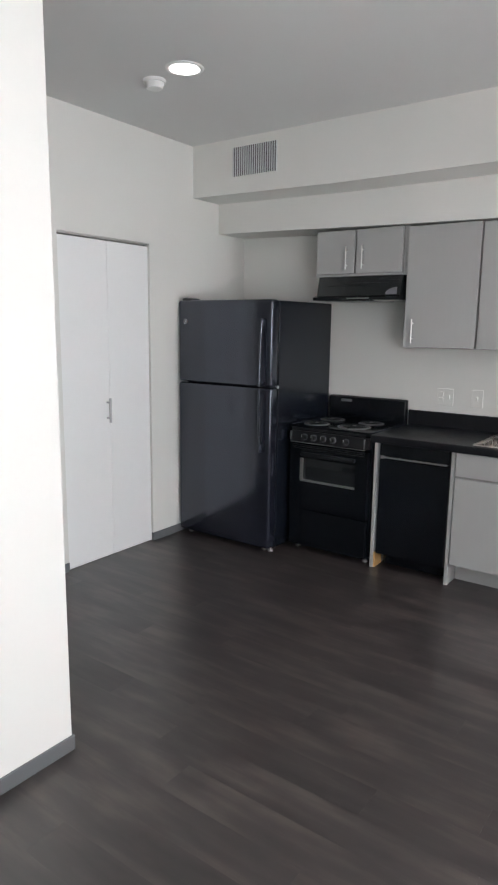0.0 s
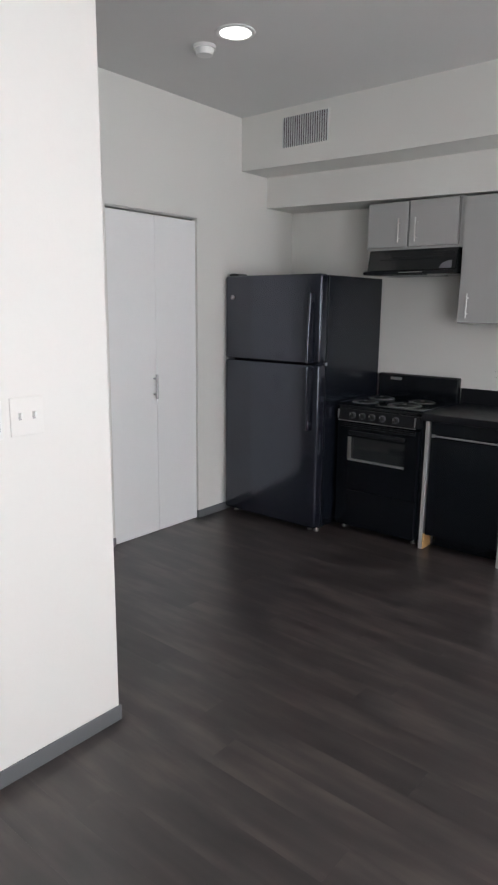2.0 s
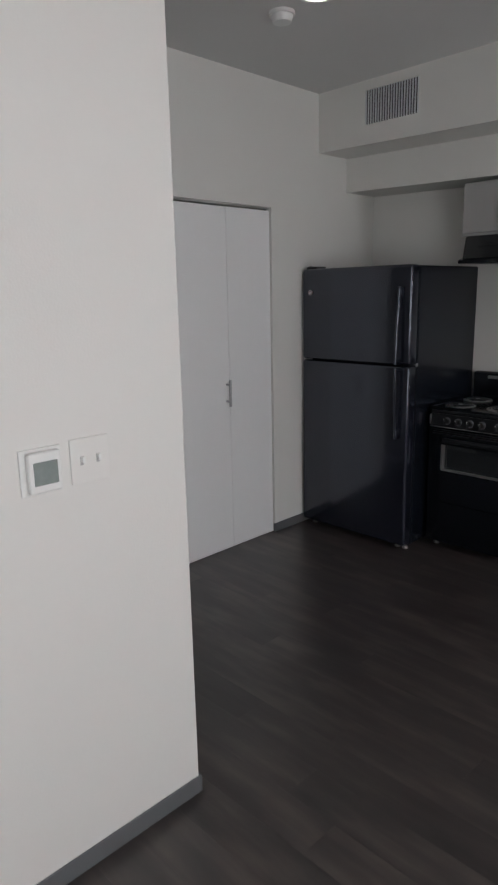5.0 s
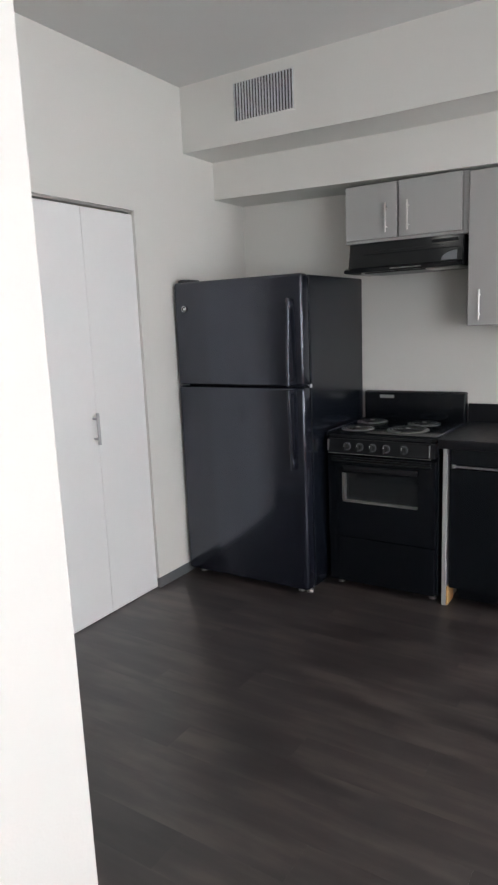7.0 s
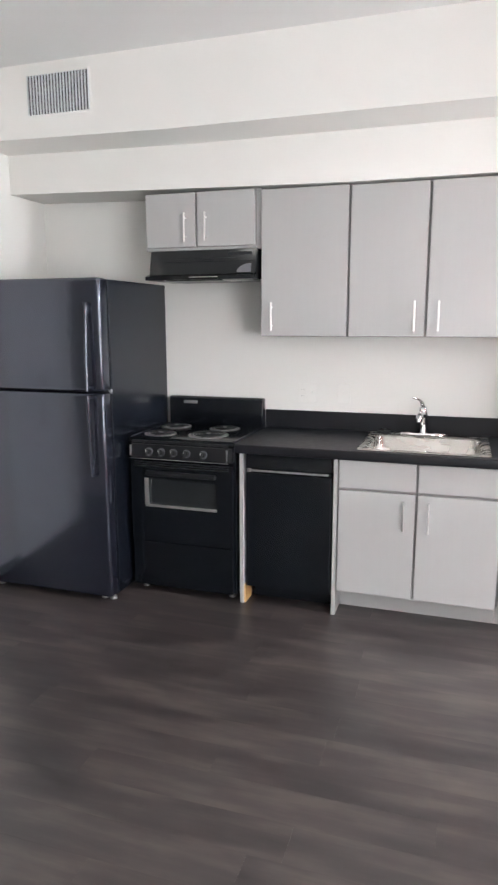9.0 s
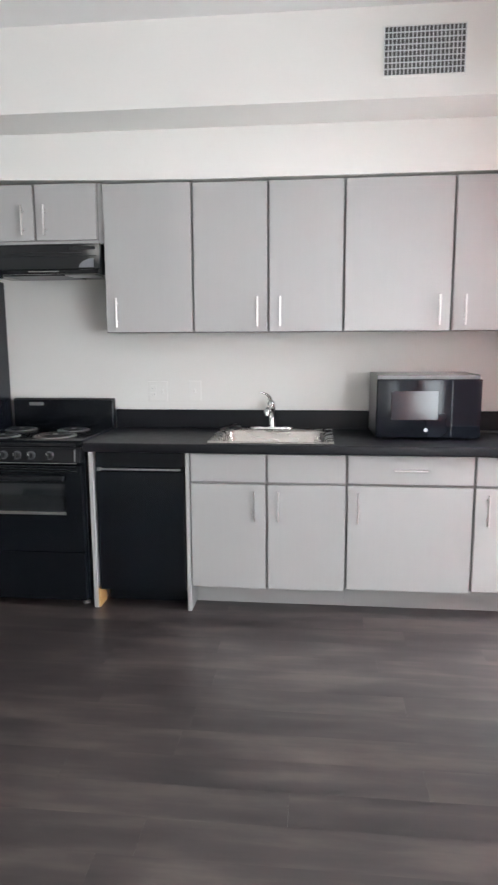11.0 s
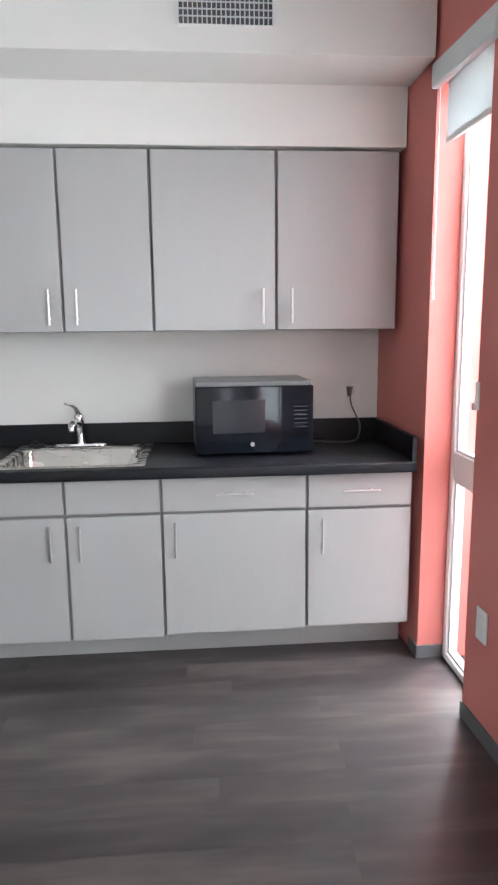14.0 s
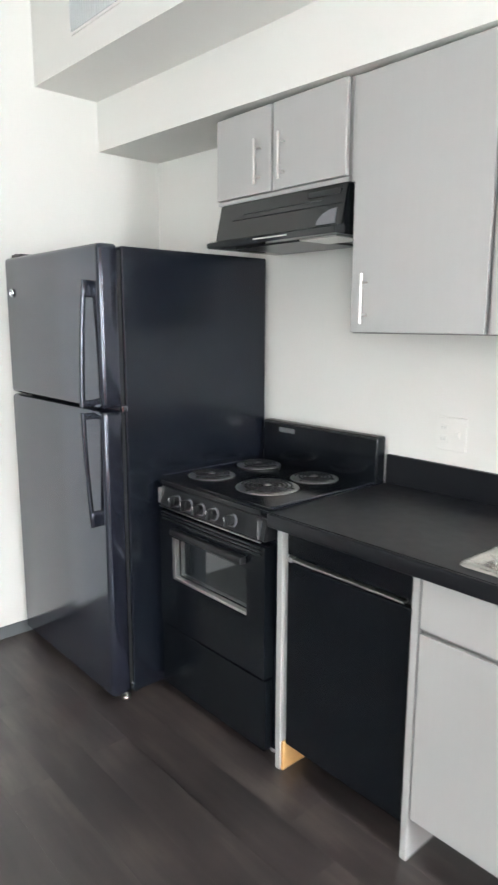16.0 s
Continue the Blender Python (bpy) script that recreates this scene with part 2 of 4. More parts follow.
def shade(ob, angle=35):
    for p in ob.data.polygons:
        p.use_smooth = True
    ob.data.set_sharp_from_angle(angle=radians(angle))
    return ob


def thing(name, at, label, category, group=""):
    ob = new(name)
    ob.empty_display_size = 0.1
    ob.location = at
    return tagged(ob, label, category, group)


def setting(ob, label="", category=""):
    return tagged(ob, label, category, kind="structure")


# ---- the room ----
CEIL = 2.895
RED0, SLOPE = 3.998, 0.049          # the red wall runs slightly askew: x = RED0 - SLOPE * y
SOUTH = -6.3


def redx(y):
    return RED0 - SLOPE * y


def prism(name, corners, z0, z1, mat, parent=None):
    """An upright prism over a plan outline."""
    def build(bm):
        lo = [bm.verts.new((x, y, z0)) for x, y in corners]
        hi = [bm.verts.new((x, y, z1)) for x, y in corners]
        bm.faces.new(lo[::-1])
        bm.faces.new(hi)
        for i in range(len(corners)):
            j = (i + 1) % len(corners)
            bm.faces.new((lo[i], lo[j], hi[j], hi[i]))
    return shape(name, mat, build, parent)


floor = setting(box("floor", -2.6, 4.7, SOUTH - 0.15, 0.15, -0.12, -0.005, M_SUB), "dark grey-brown wood-look vinyl plank floor", "floor")
setting(box("ceiling", -2.6, 4.7, SOUTH - 0.15, 0.15, CEIL, CEIL + 0.12, M_CEIL), "plain white painted ceiling with a recessed light", "ceiling")
setting(box("wall_north", -0.12, 4.2, 0, 0.15, -0.1, CEIL, M_WALL), "white painted kitchen wall behind the cabinets", "wall")
# closet wall with its opening
CL0, CL1, CLH = -1.925, -1.130, 2.158


SKEW = Matrix.Rotation(0.02, 4, "Z")          # the closet wall stands slightly askew


def skewed(ob):
    ob.matrix_basis = SKEW @ ob.matrix_basis
    return ob


def closet_wall(bm):
    add_box(bm, -0.12, 0, CL1, 0, -0.1, CEIL)
    add_box(bm, -0.12, 0, CL0, CL1, CLH, CEIL)
    add_box(bm, -0.12, 0, -2.12, CL0, -0.1, CEIL)


skewed(setting(shape("wall_closet", M_WALL, closet_wall), "white painted wall with the closet opening", "wall"))
setting(box("wall_closet_back", -0.75, -0.65, -2.0, -0.9, -0.1, CEIL, M_WALL), "white inside wall of the closet", "wall")
setting(box("wall_hall_north", -2.5, -0.07, -2.12, -2.0, -0.1, CEIL, M_WALL), "white hall wall", "wall")
setting(box("wall_hall_end", -2.6, -2.5, -3.09, -2.12, -0.1, CEIL, M_WALL), "white wall at the end of the dark hall", "wall")
setting(box("wall_hall_south", -2.6, 1.427, -3.21, -3.09, -0.1, CEIL, M_WALL), "white hall wall", "wall")
setting(box("wall_partition", 1.427, 1.527, SOUTH, -3.089, -0.1, CEIL, M_WALL, 0.004), "white painted partition wall with thermostat", "wall")
SWX0, SWX1, SWZ = 3.0, 3.42, 2.3


def south_wall(bm):
    add_box(bm, 1.427, SWX0, SOUTH - 0.15, SOUTH, -0.1, CEIL)
    add_box(bm, SWX1, 4.7, SOUTH - 0.15, SOUTH, -0.1, CEIL)
    add_box(bm, SWX0, SWX1, SOUTH - 0.15, SOUTH, SWZ, CEIL)
    add_box(bm, SWX0, SWX1, SOUTH - 0.15, SOUTH, -0.1, 0.1)


setting(shape("wall_south", M_WALL, south_wall), "plain white wall with a window opening", "wall")

# the red wall: narrow window at its kitchen end, large window farther on
W0, W1, WTOP = -0.645, -1.10, 2.42
B0, B1, BZ0, BZ1 = -2.5, -5.2, 0.45, 2.5
TH = 0.26


def red_piece(bm, ya, yb, z0, z1):
    c = [(redx(ya), ya), (redx(yb), yb), (redx(yb) + TH, yb), (redx(ya) + TH, ya)]
    lo = [bm.verts.new((x, y, z0)) for x, y in c]
    hi = [bm.verts.new((x, y, z1)) for x, y in c]
    bm.faces.new(lo[::-1])
    bm.faces.new(hi)
    for i in range(4):
        j = (i + 1) % 4
        bm.faces.new((lo[i], lo[j], hi[j], hi[i]))


def red_wall(bm):
    red_piece(bm, W0, 0.15, -0.1, CEIL)
    red_piece(bm, W1, W0, WTOP, CEIL)
    red_piece(bm, W1, W0, -0.1, -0.012)
    red_piece(bm, B0, W1, -0.1, CEIL)
    red_piece(bm, B1, B0, BZ1, CEIL)
    red_piece(bm, B1, B0, -0.1, BZ0)
    red_piece(bm, SOUTH, B1, -0.1, CEIL)


setting(shape("wall_red", M_RED, red_wall), "coral red painted accent wall with a tall narrow window", "wall")


def boxed(name, prof, y0, y1):
    # the underside rises a little towards the closet wall
    def build(bm):
        a = [bm.verts.new((x, y0, z)) for x, z in prof]
        b = [bm.verts.new((x, y1, z)) for x, z in prof]
        bm.faces.new(a)
        bm.faces.new(b[::-1])
        for i in range(len(prof)):
            j = (i + 1) % len(prof)
            bm.faces.new((a[j], a[i], b[i], b[j]))
    return shape(name, M_WALL, build)


RB, RS = redx(-0.32), redx(-0.17)
setting(boxed("bulkhead", [(0, 2.534), (1.2, 2.510), (RB, 2.510), (RB, CEIL), (0, CEIL)], -0.655, -0.345), "white boxed-in duct bulkhead with two air vents", "bulkhead")
setting(boxed("soffit", [(0, 2.312), (1.57, 2.271), (2.1, 2.2605), (RS, 2.2605), (RS, CEIL), (0, CEIL)], -0.3449, 0), "white soffit above the wall cabinets", "soffit")


# baseboards
def base(name, x0, x1, y0, y1):
    ob = box(name, x0, x1, y0, y1, 0, 0.062, M_BASE, 0.003)
    return setting(ob, "grey vinyl baseboard along the wall", "baseboard")


base("baseboard", 1.527, 1.535, SOUTH, -3.089)
base("baseboard", 0.0, 1.535, -3.089, -3.081)
skewed(base("baseboard", 0.0, 0.008, CL1 - 0.004, -0.02))
skewed(base("baseboard", -0.0132, -0.0005, CL1 - 0.004, CL1 + 0.0005))
skewed(base("baseboard", 0.0, 0.008, -2.12, CL0))


def red_base(ya, yb):
    c = [(redx(ya) - 0.008, ya), (redx(yb) - 0.008, yb), (redx(yb) - 0.0005, yb), (redx(ya) - 0.0005, ya)]
    return setting(prism("baseboard", c, 0, 0.062, M_BASE), "grey vinyl baseboard along the red wall", "baseboard")


red_base(W0 - 0.008, -0.55)
red_base(SOUTH, W1)
base("baseboard", redx(W0) - 0.008, 4.143, W0 - 0.008, W0)
base("baseboard", redx(W1) - 0.008, 4.143, W1, W1 + 0.008)

# ground and bright overcast distance outside
setting(box("ground", 4.75, 60, -60, 60, -0.4, -0.15, M_GROUND), "pale concrete ground outside", "ground")
setting(box("backdrop", -6, 12, -10.05, -10.0, -0.15, 6, M_OUT), "blown-out overcast daylight outside the window", "backdrop")
setting(box("backdrop", 7.0, 7.05, -14, 8, -0.15, 6, M_OUT), "blown-out overcast daylight outside the windows", "backdrop")


# ---- windows ----
def window(name, y0, y1, z0, z1, x, rails, label):
    w = thing(name, (x, (y0 + y1) / 2, z0), label, "window")
    w["kind"] = "structure"

    def fr(bm):
        f = 0.032
        add_box(bm, x - 0.02, x + 0.04, y0, y0 + f, z0, z1, 0.004)
        add_box(bm, x - 0.02, x + 0.04, y1 - f, y1, z0, z1, 0.004)
        add_box(bm, x - 0.02, x + 0.04, y0 + f, y1 - f, z1 - f, z1, 0.004)
        add_box(bm, x - 0.02, x + 0.04, y0 + f, y1 - f, z0, z0 + f, 0.004)
        for a, b in rails:
            add_box(bm, x - 0.016, x + 0.036, y0 + f, y1 - f, a, b, 0.004)
        edges = [z0 + f] + [k for r in rails for k in r] + [z1 - f]
        for a, b in zip(edges[::2], edges[1::2]):
            s = 0.014
            add_box(bm, x - 0.008, x + 0.024, y0 + f, y0 + f + s, a, b, 0.003)
            add_box(bm, x - 0.008, x + 0.024, y1 - f - s, y1 - f, a, b, 0.003)
            add_box(bm, x - 0.008, x + 0.024, y0 + f + s, y1 - f - s, b - s, b, 0.003)
            add_box(bm, x - 0.008, x + 0.024, y0 + f + s, y1 - f - s, a, a + s, 0.003)
    shape("frame", M_VINYLW, fr, w)
    edges = [z0] + [(a + b) / 2 for a, b in rails] + [z1]
    for a, b in zip(edges, edges[1:]):
        p = box("pane", x + 0.006, x + 0.012, y0 + 0.03, y1 - 0.03, a + 0.03, b - 0.03, M_GLASS, 0, w)
        p.visible_shadow = False
    return w


w1 = window("window_1", W1 + 0.002, W0 - 0.002, 0.004, WTOP - 0.002, 4.165, [(0.835, 0.955)], "tall narrow white vinyl window down to the floor, bright outside")
box("latch", 4.138, 4.155, W1 + 0.016, W1 + 0.036, 0.22, 0.30, M_NICKEL, 0.004, w1)
window("window_2", B1 + 0.002, B0 - 0.002, BZ0 + 0.002, BZ1 - 0.002, 4.36, [], "large white vinyl window lighting the room")

# ---- closet ----
def bar_handle(parent, x, y, z, length, axis, out, mat=None, r=0.0053, stand=0.03):
    """A round bar pull with two posts. axis: along the bar; out: away from the door."""
    a, o, c = Vector(axis), Vector(out), Vector((x, y, z))

    def build(bm):
        add_cyl(bm, c + o * stand, a, r, length, 14)
        for s in (-0.32, 0.32):
            add_cyl(bm, c + a * length * s + o * stand / 2, o, r * 0.75, stand, 10)
    return shade(shape("handle", mat or M_NICKEL, build, parent, True))


closet = thing("closet_door", (-0.06, (CL0 + CL1) / 2, 0), "closed white flush bifold closet door with a small bar pull", "closet door")
yl, ym, yr = CL0 + 0.006, -1.518, CL1 - 0.005
box("leaf", -0.049, -0.014, ym + 0.001, yr, 0.004, 2.138, M_DOOR, 0.002, closet)
box("leaf", -0.049, -0.014, yl, ym - 0.001, 0.004, 2.138, M_DOOR, 0.002, closet)
bar_handle(closet, -0.014, -1.545, 1.03, 0.165, (0, 0, 1), (1, 0, 0), M_PULL, 0.0085, 0.032)
box("track", -0.055, -0.010, CL0 + 0.003, CL1 - 0.003, 2.145, 2.1575, M_NICKEL, 0.002, closet)
box("pivot_bracket", -0.04, -0.012, yr - 0.03, yr - 0.005, 2.1382, 2.145, M_NICKEL, 0.002, closet)
skewed(closet)


# ---- appliances ----
def fridge():
    X0, X1, YF, YB, YD, H, SPL = 0.034, 0.880, -0.85, -0.043, -0.765, 1.782, 1.187
    f = thing("refrigerator", ((X0 + X1) / 2, -0.4, 0), "black top-freezer refrigerator with curved bar handles, doors closed", "refrigerator")
    box("body", X0 + 0.004, X1 - 0.003, YD + 0.012, YB, 0.03, H - 0.006, M_SIDE, 0.006, f)
    box("gasket", X0 + 0.02, X1 - 0.014, YD - 0.002, YD + 0.014, 0.065, H - 0.02, M_MATTE, 0, f)
    for nm, a, b in (("freezer_door", SPL + 0.0035, H), ("fridge_door", 0.034, SPL - 0.0035)):
        d = box(nm, X0, X1, YF, YD, a, b, M_BLACK, 0.019, f, 5)
        shade(d, 40)
    box("toe_grille", X0 + 0.03, X1 - 0.03, -0.735, -0.70, 0.006, 0.034, M_PLAST, 0.004, f)

    def handle(z0, z1, flip):
        def build(bm):
            xh, n = 0.812, 18
            pts, rad = [], []
            for i in range(n + 1):
                u = i / n
                w = 1 - u if flip else u
                pts.append((xh, YF - 0.024 - 0.022 * math.sin(0.5 * math.pi * w), z0 + (z1 - z0) * u))
                rad.append(0.0105)
            add_tube(bm, pts, rad, 10)
            za = z0 if flip else z1 - 0.024
            add_box(bm, xh - 0.0085, xh + 0.0085, YF - 0.05, YF + 0.004, za, za + 0.024, 0.005)
            zb = z1 - 0.06 if flip else z0
            add_box(bm, xh - 0.0115, xh + 0.0115, YF - 0.033, YF + 0.004, zb, zb + 0.06, 0.005)
        return shade(shape("handle", M_BLACK, build, f, True), 45)
    handle(SPL + 0.012, 1.655, True)
    handle(0.735, SPL - 0.012, False)

    bm = bmesh.new()
    add_cyl(bm, (0, 0, 0), (0, 0, 1), 0.007, 0.005, 20)
    add_torus(bm, (0, 0, 0.002), 0.0155, 0.0032, 28, 6)
    bmesh.ops.rotate(bm, verts=bm.verts, cent=(0, 0, 0), matrix=Matrix.Rotation(radians(90), 3, "X"))
    bmesh.ops.translate(bm, verts=bm.verts, vec=Vector((0.110, YF - 0.002, 1.630)) - f.location)
    tagged(shade(mesh_object("badge", bm, M_CHROME, f, True)), "round silver badge")
    shade(shape("badge_plate", M_PANEL, lambda bm: add_cyl(bm, (0.110, YF - 0.001, 1.630), (0, 1, 0), 0.0155, 0.004, 28), f, True))
    shape("hinge_cover", M_PLAST, lambda bm: (add_box(bm, X0 + 0.012, X0 + 0.10, YF + 0.03, YF + 0.13, H - 0.004, H + 0.016, 0.006), add_cyl(bm, (X0 + 0.035, YF + 0.05, H + 0.012), (0, 0, 1), 0.014, 0.014)), f)
    shape("middle_hinge", M_CHROME, lambda bm: add_box(bm, X1 - 0.02, X1 - 0.002, YD - 0.004, YD + 0.02, SPL - 0.012, SPL + 0.012, 0.003), f)
    for x in (X0 + 0.06, X1 - 0.085, X1 - 0.03):
        shape("foot", M_NICKEL, lambda bm, x=x: (add_cyl(bm, (x, YD - 0.012, 0.007), (0, 0, 1), 0.019, 0.014, 16), add_cyl(bm, (x, YD - 0.012, 0.026), (0, 0, 1), 0.008, 0.026, 10)), f, True)
    for x in (X0 + 0.06, X1 - 0.06):
        shape("roller", M_PLAST, lambda bm, x=x: add_cyl(bm, (x, -0.12, 0.025), (1, 0, 0), 0.025, 0.03, 16), f)


fridge()


def stove():
    X0, X1, YF, YB, TOP = 0.902, 1.528, -0.635, -0.02, 0.912
    s = thing("electric_range", ((X0 + X1) / 2, -0.35, 0), "black freestanding electric coil range with oven window", "range")
    box("body", X0, X1, YF + 0.05, YB, 0.035, TOP - 0.03, M_SIDE, 0.004, s)
    for x in (X0 + 0.04, X1 - 0.04):
        for y in (YF + 0.09, YB - 0.06):
            shape("leg", M_NICKEL, lambda bm, x=x, y=y: (add_cyl(bm, (x, y, 0.02), (0, 0, 1), 0.011, 0.04, 12), add_cyl(bm, (x, y, 0.005), (0, 0, 1), 0.02, 0.01, 14)), s, True)

    def top(bm):
        add_box(bm, X0 - 0.004, X1 + 0.004, YF + 0.005, YB - 0.05, TOP - 0.028, TOP, 0.008, 3)
        add_box(bm, X0 + 0.0, X1, YF + 0.008, YF + 0.022, TOP - 0.002, TOP + 0.006, 0.003)
    shade(shape("cooktop", M_OVEN, top, s))
    for xa in (X0 - 0.002, X1 - 0.011):
        shade(box("side_rail", xa, xa + 0.013, YF + 0.022, YB - 0.06, TOP - 0.002, TOP + 0.009, M_BLACK, 0.0045, s, 3))
    # backguard with its rolled top
    def guard(bm):
        add_box(bm, X0, X1, YB - 0.055, YB, TOP - 0.03, 1.088, 0.01, 3)
    shade(shape("backguard", M_OVEN, guard, s))
    box("trim", X0 + 0.004, X1 - 0.004, YB - 0.058, YB - 0.05, 1.078, 1.084, M_PANEL, 0.001, s)
    tagged(box("name_plate", 1.005, 1.095, YB - 0.058, YB - 0.053, 1.045, 1.065, M_NICKEL, 0.001, s), "small silver plate")

    for cx, cy, r in ((1.02, -0.46, 0.088), (1.0, -0.19, 0.088), (1.305, -0.425, 0.112), (1.32, -0.19, 0.088)):
        def pan(bm):
            add_torus(bm, (cx, cy, TOP + 0.0015), r, 0.0055, 40, 8, 0.55)
            n = 40
            prof = [(r - 0.002, -0.0085), (r * 0.9, -0.0095), (r * 0.45, -0.0105), (0.012, -0.011)]
            rings = [[bm.verts.new((cx + q * math.cos(2 * math.pi * k / n), cy + q * math.sin(2 * math.pi * k / n), TOP + 0.012 + z)) for k in range(n)] for q, z in prof]
            for a, b in zip(rings, rings[1:]):
                for k in range(n):
                    bm.faces.new((a[k], a[(k + 1) % n], b[(k + 1) % n], b[k]))
            bm.faces.new(rings[-1])
        b = shade(shape("drip_pan", M_RING, pan, s, True), 50)

        def coil(bm):
            pts, turns, n = [], 3.6 if r < 0.1 else 4.6, 110
            for i in range(n):
                u = i / (n - 1)
                a = 2 * math.pi * turns * u
                q = 0.02 + (r - 0.034) * u
                pts.append((cx + q * math.cos(a), cy + q * math.sin(a), TOP + 0.0085))
            add_tube(bm, pts, 0.0042, 6, 0.8)
            add_cyl(bm, (cx, cy, TOP + 0.006), (0, 0, 1), 0.012, 0.006, 16)
            for k in range(3):
                a = 2 * math.pi * k / 3 + 0.5
                add_tube(bm, [(cx, cy, TOP + 0.0045), (cx + (r - 0.01) * math.cos(a), cy + (r - 0.01) * math.sin(a), TOP + 0.0045)], 0.0025, 6)
        shape("medallion", M_NICKEL, lambda bm: add_cyl(bm, (cx, cy, TOP + 0.0115), (0, 0, 1), 0.015, 0.003, 18, 0.012), s, True)
        shade(shape("coil", M_PANEL, coil, s, True), 60)

    # slanted control panel with knobs
    def panel(bm):
        vs = [(X0 + 0.006, YF - 0.002, 0.803), (X0 + 0.006, YF + 0.014, 0.883), (X0 + 0.006, YF + 0.06, 0.883), (X0 + 0.006, YF + 0.06, 0.803)]
        a = [bm.verts.new(v) for v in vs]
        b = [bm.verts.new((X1 - 0.006, v[1], v[2])) for v in vs]
        bm.faces.new(a)
        bm.faces.new(b[::-1])
        for i in range(4):
            bm.faces.new((a[i], a[(i + 1) % 4], b[(i + 1) % 4], b[i]))
        bmesh.ops.bevel(bm, geom=list(bm.edges), offset=0.005, segments=2, affect="EDGES")
    shade(shape("control_panel", M_CTRL, panel, s))
    box("end_trim", 1.488, 1.493, YF - 0.006, YF + 0.03, 0.808, 0.872, M_PULL, 0.001, s)
    box("end_trim", X0 + 0.008, X0 + 0.013, YF - 0.006, YF + 0.03, 0.812, 0.872, M_NICKEL, 0.001, s)
    box("front_lip", X0 + 0.02, X1 - 0.03, YF + 0.0015, YF + 0.006, 0.889, 0.904, M_CTRL, 0.0015, s)
    box("edge_trim", X0 + 0.01, X1 - 0.03, YF - 0.003, YF + 0.004, 0.797, 0.800, M_NICKEL, 0, s)
    for x in (1.025, 1.10, 1.175, 1.252, 1.352):
        kn = shape("knob", M_PLAST, lambda bm, x=x: (add_cyl(bm, (x, YF - 0.006, 0.84), (0, -1, 0.2), 0.021, 0.026, 20, 0.017), add_box(bm, x - 0.0045, x + 0.0045, YF - 0.034, YF - 0.006, 0.821, 0.861, 0.002)), s)
        shade(kn)
        shade(shape("knob_ring", M_SHEEN_RING, lambda bm, x=x: add_cyl(bm, (x, YF + 0.002, 0.8395), (0, -1, 0.2), 0.0245, 0.006, 24, 0.0225), s, True))
        shape("knob_mark", M_WHITEP, lambda bm, x=x: add_box(bm, x - 0.001, x + 0.001, YF - 0.0355, YF - 0.0335, 0.845, 0.858), s)

    # oven door with window, vent slots and drawer
    def door(bm):
        x0, x1, z0, z1 = X0 + 0.008, X1 - 0.008, 0.318, 0.785
        wx0, wx1, wz0, wz1 = 0.998, 1.43, 0.524, 0.688
        for a, b, c, d in ((x0, wx0, z0, z1), (wx1, x1, z0, z1), (wx0, wx1, z0, wz0), (wx0, wx1, wz1, z1)):
            add_box(bm, a, b, YF, YF + 0.045, c, d)
    shape("oven_door", M_OVEN, door, s)
    box("oven_glass", 0.998, 1.43, YF + 0.022, YF + 0.028, 0.524, 0.688, M_OVENG, 0, s)

    def rim(bm):
        t = 0.008
        add_box(bm, 0.998, 1.43, YF - 0.002, YF + 0.02, 0.520, 0.524 + t, 0.002)
        add_box(bm, 0.994, 0.998 + 0.016, YF - 0.002, YF + 0.02, 0.524 + t, 0.688, 0.002)
    tagged(shape("window_rim", M_NICKEL, rim, s), "bright metal window rim")
    box("door_ledge", 1.01, 1.43, YF - 0.028, YF + 0.002, 0.706, 0.734, M_CTRL, 0.008, s, 3)
    for k in range(3):
        box("vent_slat", X0 + 0.03, 1.50, YF - 0.006, YF + 0.001, 0.752 + 0.013 * k, 0.758 + 0.013 * k, M_CTRL, 0.001, s)
    box("drawer", X0 + 0.008, X1 - 0.008, YF + 0.004, YF + 0.045, 0.045, 0.310, M_OVEN, 0.005, s)
    box("drawer_lip", X0 + 0.02, X1 - 0.02, YF - 0.004, YF + 0.01, 0.307, 0.313, M_OVEN, 0.002, s)


stove()


